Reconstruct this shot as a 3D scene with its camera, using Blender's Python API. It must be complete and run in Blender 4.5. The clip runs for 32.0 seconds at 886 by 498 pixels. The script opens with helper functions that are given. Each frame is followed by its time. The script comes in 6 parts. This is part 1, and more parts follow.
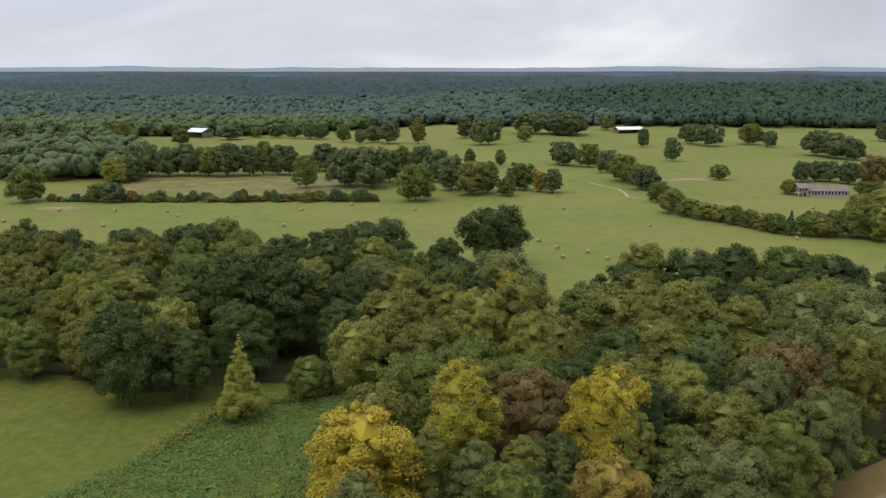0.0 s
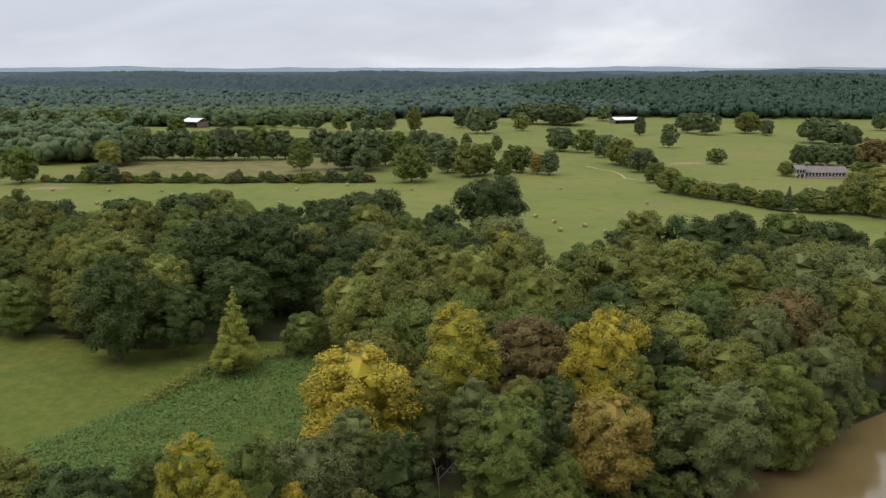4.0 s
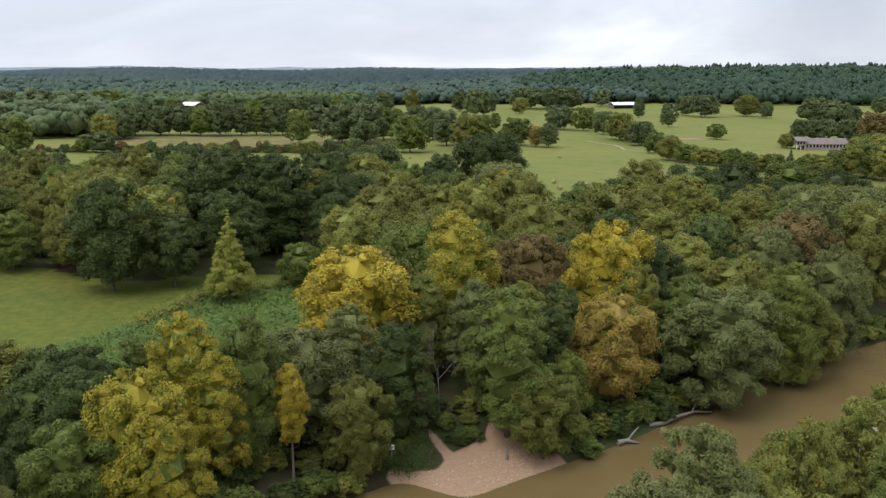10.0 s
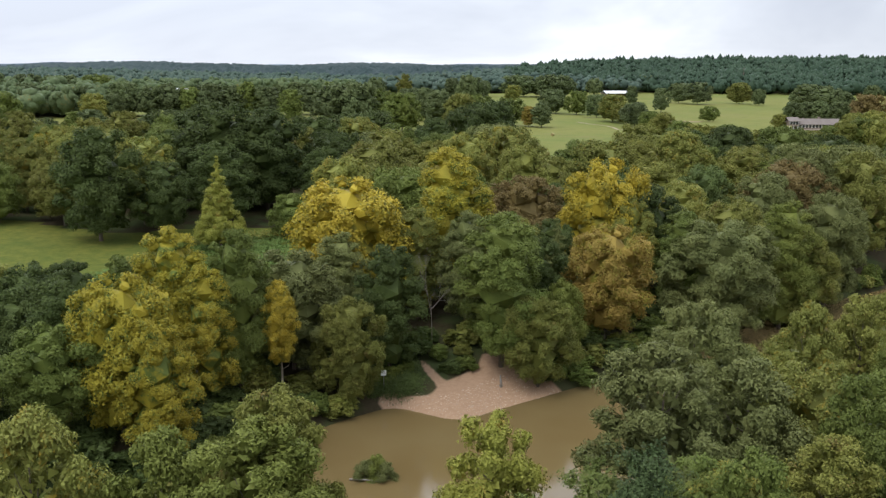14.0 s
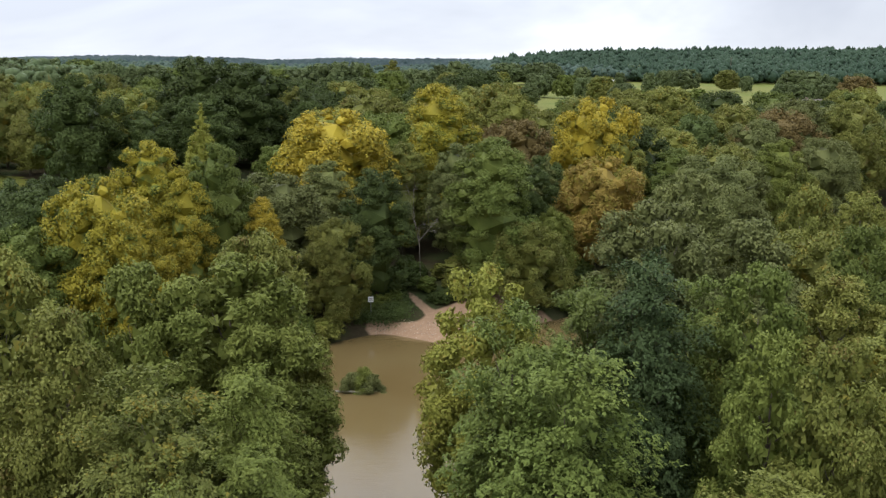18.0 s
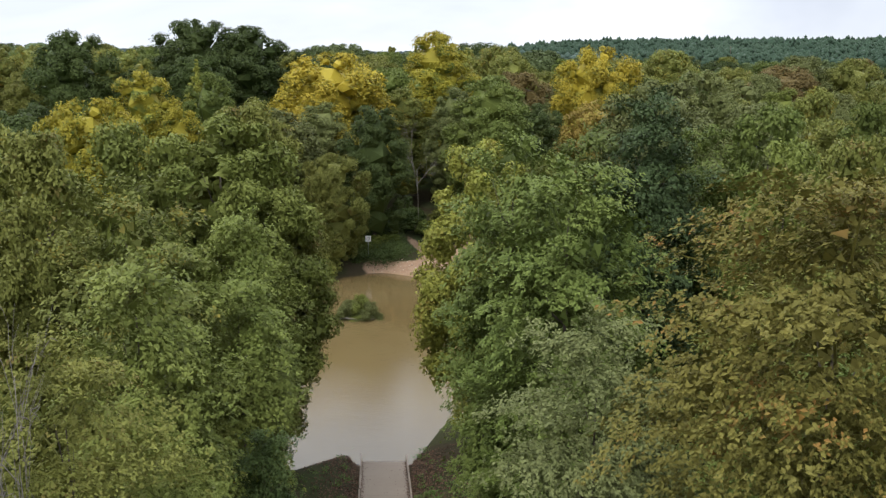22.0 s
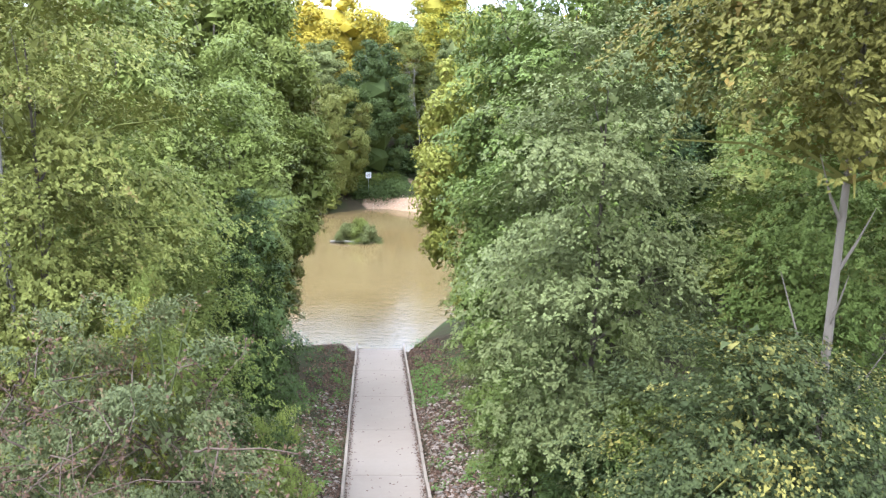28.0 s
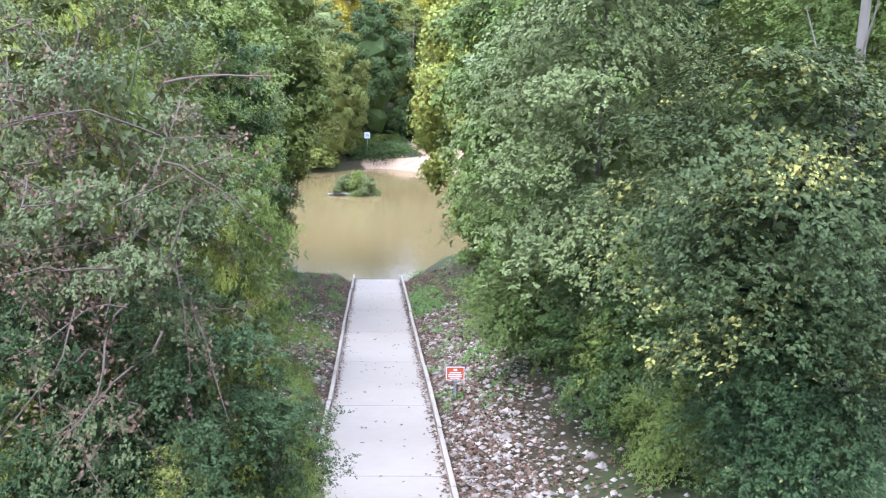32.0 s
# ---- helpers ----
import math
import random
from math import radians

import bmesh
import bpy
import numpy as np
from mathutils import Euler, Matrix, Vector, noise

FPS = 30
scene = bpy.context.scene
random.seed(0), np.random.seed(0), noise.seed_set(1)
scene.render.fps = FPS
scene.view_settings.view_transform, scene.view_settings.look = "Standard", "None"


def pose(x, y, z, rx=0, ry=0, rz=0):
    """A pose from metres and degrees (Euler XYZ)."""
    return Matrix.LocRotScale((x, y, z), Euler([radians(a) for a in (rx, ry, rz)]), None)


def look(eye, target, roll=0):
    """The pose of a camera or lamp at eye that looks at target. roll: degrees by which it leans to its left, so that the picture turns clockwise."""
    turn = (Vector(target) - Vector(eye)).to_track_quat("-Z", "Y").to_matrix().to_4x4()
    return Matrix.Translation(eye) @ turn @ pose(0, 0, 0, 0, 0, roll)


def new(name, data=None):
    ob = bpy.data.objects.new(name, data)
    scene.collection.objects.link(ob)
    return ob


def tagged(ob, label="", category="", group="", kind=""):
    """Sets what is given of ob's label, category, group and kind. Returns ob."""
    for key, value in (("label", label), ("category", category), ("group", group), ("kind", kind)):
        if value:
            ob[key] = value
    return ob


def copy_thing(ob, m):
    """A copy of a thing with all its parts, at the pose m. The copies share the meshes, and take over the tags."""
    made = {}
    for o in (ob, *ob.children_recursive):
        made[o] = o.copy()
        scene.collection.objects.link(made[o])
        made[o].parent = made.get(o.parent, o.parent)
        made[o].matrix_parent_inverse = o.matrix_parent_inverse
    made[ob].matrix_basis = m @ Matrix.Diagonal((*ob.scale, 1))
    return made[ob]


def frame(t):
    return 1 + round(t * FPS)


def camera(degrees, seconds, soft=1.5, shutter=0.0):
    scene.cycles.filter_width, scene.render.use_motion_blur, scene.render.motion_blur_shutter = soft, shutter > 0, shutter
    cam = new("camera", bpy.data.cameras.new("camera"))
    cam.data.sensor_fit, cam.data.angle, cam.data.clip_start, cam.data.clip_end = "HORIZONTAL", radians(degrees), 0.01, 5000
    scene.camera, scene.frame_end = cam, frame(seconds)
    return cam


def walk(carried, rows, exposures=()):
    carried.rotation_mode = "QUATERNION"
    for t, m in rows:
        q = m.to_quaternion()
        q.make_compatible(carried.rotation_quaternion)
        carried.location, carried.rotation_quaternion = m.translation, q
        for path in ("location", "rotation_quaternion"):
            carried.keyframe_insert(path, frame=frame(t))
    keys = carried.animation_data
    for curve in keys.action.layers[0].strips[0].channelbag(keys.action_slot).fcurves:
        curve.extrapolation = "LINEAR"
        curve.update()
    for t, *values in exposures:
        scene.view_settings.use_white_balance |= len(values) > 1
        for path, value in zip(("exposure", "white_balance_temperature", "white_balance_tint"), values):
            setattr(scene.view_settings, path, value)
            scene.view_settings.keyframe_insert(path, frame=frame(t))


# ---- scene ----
# --- camera: a drone that sinks straight down above the top of a boat ramp ---
cam = camera(55.5, 32.0, soft=1.36)
# seconds, x, y, z, then the turn in degrees
ROWS = [
    (0.0, 0.00, 0.00, 80.00, 78.10, -0.00, 0.00),
    (0.5, -0.01, 0.02, 78.67, 78.10, -0.00, -0.05),
    (1.0, -0.02, -0.02, 77.39, 78.10, 0.00, -0.09),
    (1.5, -0.01, 0.05, 76.06, 78.09, 0.00, -0.13),
    (2.0, -0.04, 0.10, 74.73, 78.10, -0.01, -0.17),
    (2.5, -0.08, 0.09, 73.41, 78.09, -0.01, -0.21),
    (3.0, -0.17, 0.06, 72.14, 78.08, -0.01, -0.25),
    (3.5, -0.04, 0.10, 70.81, 78.10, 0.01, -0.25),
    (5.5, -0.16, 0.09, 65.47, 78.12, 0.04, -0.29),
    (6.0, -0.16, 0.11, 64.08, 78.10, 0.04, -0.28),
    (6.5, -0.17, 0.10, 62.77, 78.12, 0.04, -0.29),
    (7.0, -0.16, 0.13, 61.40, 78.11, 0.01, -0.29),
    (7.5, -0.15, 0.13, 60.06, 78.14, 0.03, -0.29),
    (8.0, -0.18, 0.13, 58.68, 78.12, 0.03, -0.32),
    (8.5, -0.23, 0.18, 57.37, 78.14, 0.07, -0.34),
    (9.0, -0.25, 0.15, 56.11, 78.12, 0.01, -0.35),
    (9.5, -0.27, 0.15, 54.81, 78.12, 0.02, -0.37),
    (10.0, -0.29, 0.16, 53.51, 78.10, -0.00, -0.39),
    (10.5, -0.30, 0.16, 52.16, 78.10, -0.02, -0.43),
    (11.0, -0.36, 0.17, 50.80, 78.10, 0.01, -0.49),
    (11.5, -0.38, 0.19, 49.53, 78.04, -0.03, -0.63),
    (12.0, -0.40, 0.22, 48.23, 78.06, -0.05, -0.66),
    (12.5, -0.42, 0.19, 46.96, 78.04, -0.08, -0.72),
    (13.0, -0.44, 0.20, 45.69, 78.03, -0.10, -0.76),
    (13.5, -0.42, 0.18, 44.45, 77.98, -0.16, -0.79),
    (15.5, -0.42, 0.33, 39.30, 77.93, -0.21, -1.38),
    (16.0, -0.43, 0.31, 38.04, 77.92, -0.28, -1.43),
    (16.5, -0.44, 0.32, 36.81, 77.87, -0.31, -1.51),
    (17.0, -0.42, 0.31, 35.62, 77.81, -0.32, -1.58),
    (17.5, -0.40, 0.33, 34.48, 77.78, -0.33, -1.65),
    (18.0, -0.42, 0.36, 33.40, 77.77, -0.33, -1.70),
    (18.5, -0.41, 0.33, 32.36, 77.72, -0.35, -1.75),
    (19.0, -0.39, 0.37, 31.33, 77.68, -0.38, -1.77),
    (19.5, -0.38, 0.34, 30.35, 77.64, -0.40, -1.81),
    (20.0, -0.37, 0.34, 29.40, 77.60, -0.38, -1.81),
    (20.5, -0.35, 0.34, 28.50, 77.58, -0.34, -1.83),
    (21.0, -0.36, 0.35, 27.61, 77.54, -0.32, -1.81),
    (21.5, -0.34, 0.35, 26.76, 77.50, -0.34, -1.79),
    (22.0, -0.32, 0.32, 25.97, 77.45, -0.30, -1.78),
    (22.5, -0.30, 0.30, 25.21, 77.43, -0.32, -1.76),
    (23.0, -0.26, 0.31, 24.48, 77.41, -0.32, -1.73),
    (23.5, -0.22, 0.32, 23.86, 77.39, -0.31, -1.71),
    (24.0, -0.20, 0.33, 23.27, 77.37, -0.41, -1.67),
    (25.0, -0.20, 0.37, 22.08, 77.34, -0.50, -1.62),
    (25.5, -0.22, 0.42, 21.49, 77.27, -0.63, -1.54),
    (27.5, -0.20, 0.30, 19.05, 77.16, -1.08, -1.51),
    (28.0, -0.17, 0.32, 18.48, 77.14, -1.04, -1.52),
    (28.5, -0.14, 0.33, 17.90, 77.12, -0.99, -1.51),
    (29.0, -0.13, 0.34, 17.36, 77.06, -0.95, -1.52),
    (29.5, -0.13, 0.36, 16.80, 77.06, -0.94, -1.53),
    (30.0, -0.13, 0.38, 16.21, 77.01, -0.91, -1.52),
    (30.5, -0.13, 0.44, 15.66, 76.97, -0.90, -1.51),
    (31.0, -0.10, 0.50, 15.12, 76.92, -0.93, -1.50),
    (31.5, -0.03, 0.55, 14.61, 76.82, -0.98, -1.49),
    (32.0, 0.04, 0.61, 14.07, 76.80, -0.92, -1.49),
]
EXPOSURES = [(0.0, -0.25, 6500, 10), (6.0, -0.28, 6380, 10), (9.0, -0.08, 6340, 10), (13.0, 0.08, 6320, 10), (19.0, 0.14, 6340, 10), (23.0, 0.42, 6320, 10), (25.5, 1.06, 6150, 10),
             (27.5, 1.74, 5600, 11), (29.0, 1.95, 5350, 12), (32.0, 2.06, 5000, 13)]
walk(cam, [(t, pose(x, y, z, rx, ry, rz)) for t, x, y, z, rx, ry, rz in ROWS], EXPOSURES)

# --- daylight: a closed, layered cloud cover and a weak, very wide sun ---
SUN_UP, SUN_ROUND = radians(63), radians(225)
world = bpy.data.worlds.new("overcast_sky")
scene.world = world
world.use_nodes = True
wt = world.node_tree
wt.nodes.clear()


def wnode(kind, **values):
    n = wt.nodes.new(kind)
    for k, v in values.items():
        n.inputs[k].default_value = v
    return n


def wmath(op, a, b=None):
    n = wt.nodes.new("ShaderNodeMath")
    n.operation = op
    for i, v in enumerate((a, b)):
        if v is None:
            continue
        if isinstance(v, (int, float)):
            n.inputs[i].default_value = v
        else:
            wt.links.new(v, n.inputs[i])
    return n.outputs[0]


w_out = wt.nodes.new("ShaderNodeOutputWorld")
w_bg = wnode("ShaderNodeBackground", Strength=1.0)
w_co = wt.nodes.new("ShaderNodeTexCoord")
w_sep = wt.nodes.new("ShaderNodeSeparateXYZ")
wt.links.new(w_co.outputs["Generated"], w_sep.inputs[0])
up = wmath("MAXIMUM", w_sep.outputs["Z"], 0.0)
flat = wmath("ADD", up, 0.22)
w_com = wt.nodes.new("ShaderNodeCombineXYZ")
wt.links.new(wmath("DIVIDE", w_sep.outputs["X"], flat), w_com.inputs[0])
wt.links.new(wmath("DIVIDE", w_sep.outputs["Y"], flat), w_com.inputs[1])
w_map = wt.nodes.new("ShaderNodeMapping")
w_map.inputs["Scale"].default_value = (0.62, 0.60, 1.0)
w_map.inputs["Location"].default_value = (3.1, 1.7, 0.0)
wt.links.new(w_com.outputs[0], w_map.inputs[0])
w_n1 = wnode("ShaderNodeTexNoise", Scale=1.0, Detail=5.0, Roughness=0.52, Distortion=0.5)
wt.links.new(w_map.outputs[0], w_n1.inputs["Vector"])
w_ramp = wt.nodes.new("ShaderNodeValToRGB")
el = w_ramp.color_ramp.elements
el[0].position, el[0].color = 0.34, (0.53, 0.56, 0.63, 1)
el[1].position, el[1].color = 0.66, (0.87, 0.89, 0.93, 1)
mid = el.new(0.51)
mid.color = (0.67, 0.70, 0.76, 1)
wt.links.new(w_n1.outputs["Fac"], w_ramp.inputs[0])
w_sky = wt.nodes.new("ShaderNodeTexSky")
w_sky.sky_type = "NISHITA"
w_sky.sun_disc = False
w_sky.sun_elevation, w_sky.sun_rotation = SUN_UP, SUN_ROUND
w_sc = wt.nodes.new("ShaderNodeVectorMath")
w_sc.operation = "SCALE"
w_sc.inputs["Scale"].default_value = 0.08
wt.links.new(w_sky.outputs[0], w_sc.inputs[0])
w_mix = wt.nodes.new("ShaderNodeMix")
w_mix.data_type = "RGBA"
w_mix.inputs["Factor"].default_value = 0.94
wt.links.new(w_sc.outputs[0], w_mix.inputs["A"])
wt.links.new(w_ramp.outputs[0], w_mix.inputs["B"])
w_gr = wt.nodes.new("ShaderNodeVectorMath")
w_gr.operation = "SCALE"
wt.links.new(w_mix.outputs["Result"], w_gr.inputs[0])
# an overcast sky is far brighter overhead than at the horizon
wt.links.new(wmath("MULTIPLY", wmath("ADD", wmath("MULTIPLY", up, 1.5), 1.25), wmath("ADD", wmath("MULTIPLY", w_sep.outputs["X"], -0.22), 1.0)), w_gr.inputs["Scale"])
# far blue hills and land below close the horizon, haze painted into both
w_hn = wnode("ShaderNodeTexNoise", Scale=7.0, Detail=4.0, Roughness=0.5)
w_hc = wt.nodes.new("ShaderNodeCombineXYZ")
wt.links.new(w_sep.outputs["X"], w_hc.inputs[0])
wt.links.new(w_hc.outputs[0], w_hn.inputs["Vector"])
crest = wmath("ADD", wmath("MULTIPLY", w_hn.outputs["Fac"], 0.0115), -0.0012)
w_hill = wt.nodes.new("ShaderNodeMix")
w_hill.data_type = "RGBA"
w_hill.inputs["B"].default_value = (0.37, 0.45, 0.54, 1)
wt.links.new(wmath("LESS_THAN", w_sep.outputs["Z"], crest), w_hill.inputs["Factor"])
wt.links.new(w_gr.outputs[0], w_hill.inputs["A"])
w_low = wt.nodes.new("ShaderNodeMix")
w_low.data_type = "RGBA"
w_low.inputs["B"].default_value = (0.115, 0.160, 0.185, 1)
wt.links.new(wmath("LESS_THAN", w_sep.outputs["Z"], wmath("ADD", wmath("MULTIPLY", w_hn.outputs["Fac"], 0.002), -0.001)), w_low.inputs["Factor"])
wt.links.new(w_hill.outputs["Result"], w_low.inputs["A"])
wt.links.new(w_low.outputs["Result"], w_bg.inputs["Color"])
wt.links.new(w_bg.outputs[0], w_out.inputs[0])

sun_data = bpy.data.lights.new("sun", "SUN")
sun_data.energy, sun_data.angle, sun_data.color = 1.4, radians(25), (1.0, 0.95, 0.86)
sun = new("sun", sun_data)
sun.matrix_world = look((math.sin(SUN_ROUND) * 300, math.cos(SUN_ROUND) * 300, 300 * math.tan(SUN_UP)), (0, 0, 0))


# --- materials ---
def material(name):
    m = bpy.data.materials.new(name)
    m.use_nodes = True
    t = m.node_tree
    b = t.nodes["Principled BSDF"]
    return m, t, b


def node(t, kind, links=None, **values):
    n = t.nodes.new(kind)
    for k, v in values.items():
        n.inputs[k].default_value = v
    for k, v in (links or {}).items():
        t.links.new(v, n.inputs[k])
    return n


def mix(t, fac, a, b, blend="MIX"):
    n = t.nodes.new("ShaderNodeMix")
    n.data_type, n.blend_type = "RGBA", blend
    for k, v in (("Factor", fac), ("A", a), ("B", b)):
        if isinstance(v, (int, float)):
            n.inputs[k].default_value = v
        elif isinstance(v, tuple):
            n.inputs[k].default_value = (*v, 1)
        else:
            t.links.new(v, n.inputs[k])
    return n.outputs["Result"]


def ramp(t, fac, *stops):
    n = t.nodes.new("ShaderNodeValToRGB")
    e = n.color_ramp.elements
    for i, (p, c) in enumerate(stops):
        s = e[i] if i < 2 else e.new(p)
        s.position = p
        s.color = (c, c, c, 1) if isinstance(c, (int, float)) else (*c, 1)
    t.links.new(fac, n.inputs[0])
    return n.outputs[0]


def noise_of(t, scale, detail=3.0, rough=0.55, world_space=False):
    if world_space:
        co = t.nodes.new("ShaderNodeNewGeometry").outputs["Position"]
    else:
        co = t.nodes.new("ShaderNodeTexCoord").outputs["Object"]
    return node(t, "ShaderNodeTexNoise", {"Vector": co}, Scale=scale, Detail=detail, Roughness=rough).outputs["Fac"]


def bump(t, b, height, strength, distance):
    n = node(t, "ShaderNodeBump", {"Height": height}, Strength=strength, Distance=distance)
    t.links.new(n.outputs[0], b.inputs["Normal"])


def leaf_material(name, base, other, odd=None, odd_share=0.0, spread=0.2, soft_=False):
    """Foliage: two leaf tones by leaf, patches by clump, a tone by tree; odd: a share of turned leaves."""
    m, t, b = material(name)
    geo = t.nodes.new("ShaderNodeNewGeometry")
    isl = geo.outputs["Random Per Island"]
    tone = node(t, "ShaderNodeMapRange", {"Value": isl}, **{"To Min": 0.22, "To Max": 0.78}).outputs[0]
    if soft_:
        # far woods: the tone goes by tree more than by leaf
        by_tree = ramp(t, noise_of(t, 0.055, 3.0, 0.6, True), (0.32, 0.0), (0.68, 1.0))
        stand = ramp(t, noise_of(t, 0.009, 3.0, 0.6, True), (0.35, 0.0), (0.65, 1.0))
        tone = mix(t, 0.4, mix(t, 0.62, tone, by_tree), stand)
    c = mix(t, tone, base, other)
    patch = ramp(t, noise_of(t, 0.45, 3.0), (0.36, 0.0), (0.64, 1.0))
    c = mix(t, patch, mix(t, 0.25, c, base), mix(t, 0.55, c, other))
    if odd:
        pick = node(t, "ShaderNodeTexNoise", {"Vector": t.nodes.new("ShaderNodeTexCoord").outputs["Object"]}, Scale=0.55, Detail=4.0).outputs["Fac"]
        add = t.nodes.new("ShaderNodeMath")
        add.operation = "MULTIPLY_ADD"
        t.links.new(isl, add.inputs[0])
        add.inputs[1].default_value = 0.35
        t.links.new(pick, add.inputs[2])
        lo = 0.98 - 0.6 * odd_share
        c = mix(t, ramp(t, add.outputs[0], (lo - 0.06, 0.0), (lo + 0.06, 1.0)), c, odd)
    if soft_:
        # treetops far off
        speck = ramp(t, noise_of(t, 0.5, 5.0, 0.75), (0.36, 0.78), (0.66, 1.16))
        c = mix(t, 1.0, c, speck, "MULTIPLY")
    ob = t.nodes.new("ShaderNodeObjectInfo")
    val = node(t, "ShaderNodeMapRange", {"Value": ob.outputs["Random"]}, **{"To Min": 1 - spread, "To Max": 1 + spread}).outputs[0]
    hsv = node(t, "ShaderNodeHueSaturation", {"Color": c, "Value": val})
    hue = node(t, "ShaderNodeMapRange", {"Value": noise_of(t, 0.05, 1.0, world_space=True)}, **{"To Min": 0.485, "To Max": 0.515}).outputs[0]
    t.links.new(hue, hsv.inputs["Hue"])
    t.links.new(hsv.outputs[0], b.inputs["Base Color"])
    b.inputs["Roughness"].default_value = 0.6
    b.inputs["Specular IOR Level"].default_value = 0.05 if soft_ else 0.15
    tr = node(t, "ShaderNodeBsdfTranslucent", {"Color": hsv.outputs[0]})
    mx = node(t, "ShaderNodeMixShader", {1: b.outputs[0], 2: tr.outputs[0]}, **{"Fac": 0.08})
    t.links.new(mx.outputs[0], t.nodes["Material Output"].inputs[0])
    return m


LEAF = {
    "dark": leaf_material("leaves_dark_green", (0.029, 0.046, 0.011), (0.075, 0.100, 0.026)),
    "green": leaf_material("leaves_green", (0.061, 0.088, 0.016), (0.150, 0.180, 0.040)),
    "fresh": leaf_material("leaves_fresh_green", (0.088, 0.111, 0.019), (0.183, 0.203, 0.044)),
    "lime": leaf_material("leaves_yellow_green", (0.113, 0.132, 0.025), (0.215, 0.222, 0.052), (0.26, 0.20, 0.03), 0.18),
    "bright": leaf_material("leaves_bright_yellow_green", (0.169, 0.186, 0.029), (0.319, 0.320, 0.061), (0.28, 0.22, 0.04), 0.12, spread=0.05),
    "gold": leaf_material("leaves_golden", (0.265, 0.208, 0.020), (0.447, 0.344, 0.039), (0.18, 0.17, 0.03), 0.3, spread=0.12),
    "yellow": leaf_material("leaves_greenish_yellow", (0.196, 0.176, 0.017), (0.351, 0.288, 0.034), (0.11, 0.14, 0.03), 0.3, spread=0.12),
    "olive": leaf_material("leaves_olive", (0.094, 0.107, 0.020), (0.200, 0.201, 0.045), (0.16, 0.12, 0.035), 0.10),
    "brown": leaf_material("leaves_turning_brown", (0.206, 0.147, 0.034), (0.356, 0.260, 0.058), (0.22, 0.21, 0.03), 0.3),
    "rust": leaf_material("leaves_rusty", (0.110, 0.082, 0.028), (0.180, 0.134, 0.046), spread=0.15),
    "grey": leaf_material("leaves_grey_green", (0.079, 0.094, 0.028), (0.176, 0.189, 0.062)),
    "blue": leaf_material("leaves_bluish_green", (0.049, 0.076, 0.021), (0.105, 0.134, 0.037)),
    "pine": leaf_material("pine_needles", (0.032, 0.054, 0.016), (0.072, 0.104, 0.034)),
    "turning": leaf_material("leaves_olive_turning", (0.087, 0.084, 0.016), (0.183, 0.159, 0.033), (0.23, 0.125, 0.03), 0.11, spread=0.1),
    "maple": leaf_material("leaves_green_yellow_tipped", (0.021, 0.032, 0.008), (0.068, 0.078, 0.024), (0.24, 0.205, 0.05), 0.2, spread=0.1),
    # vine leaves twice: darkened for shaded parts, then lightened for tops catching the sky
    "vine": leaf_material("vine_leaves", (0.013, 0.027, 0.007), (0.054, 0.074, 0.024), (0.17, 0.16, 0.045), 0.10, spread=0.1),
    "pale": leaf_material("lit_top_vine_leaves", (0.049, 0.062, 0.022), (0.138, 0.149, 0.057), (0.16, 0.095, 0.05), 0.16, spread=0.1),
    "silver": leaf_material("leaves_pale_grey_green", (0.084, 0.099, 0.032), (0.188, 0.200, 0.072), spread=0.1),
    "weed": leaf_material("weed_leaves", (0.072, 0.118, 0.026), (0.135, 0.198, 0.050), spread=0.1),
    # far, field and ridge tones: leaf greens cooled with some painted haze
    "far": leaf_material("far_leaves_haze_tint", (0.051, 0.078, 0.034), (0.131, 0.169, 0.078), (0.14, 0.13, 0.045), 0.05, 0.0, True),
    "field": leaf_material("leaves_field_haze_tint", (0.059, 0.083, 0.031), (0.134, 0.163, 0.062)),
    "ridge": leaf_material("ridge_pine_haze_tint", (0.024, 0.046, 0.030), (0.059, 0.091, 0.055), spread=0.0, soft_=True),
    # the last two have distance haze mixed into the leaf colour as blue
    "farther": leaf_material("farther_wood_haze_tint", (0.035, 0.061, 0.050), (0.090, 0.126, 0.094), (0.11, 0.11, 0.055), 0.04, 0.0, True),
    "distant": leaf_material("distant_wood_haze_tint", (0.018, 0.034, 0.035), (0.035, 0.058, 0.058), spread=0.0, soft_=True),
}


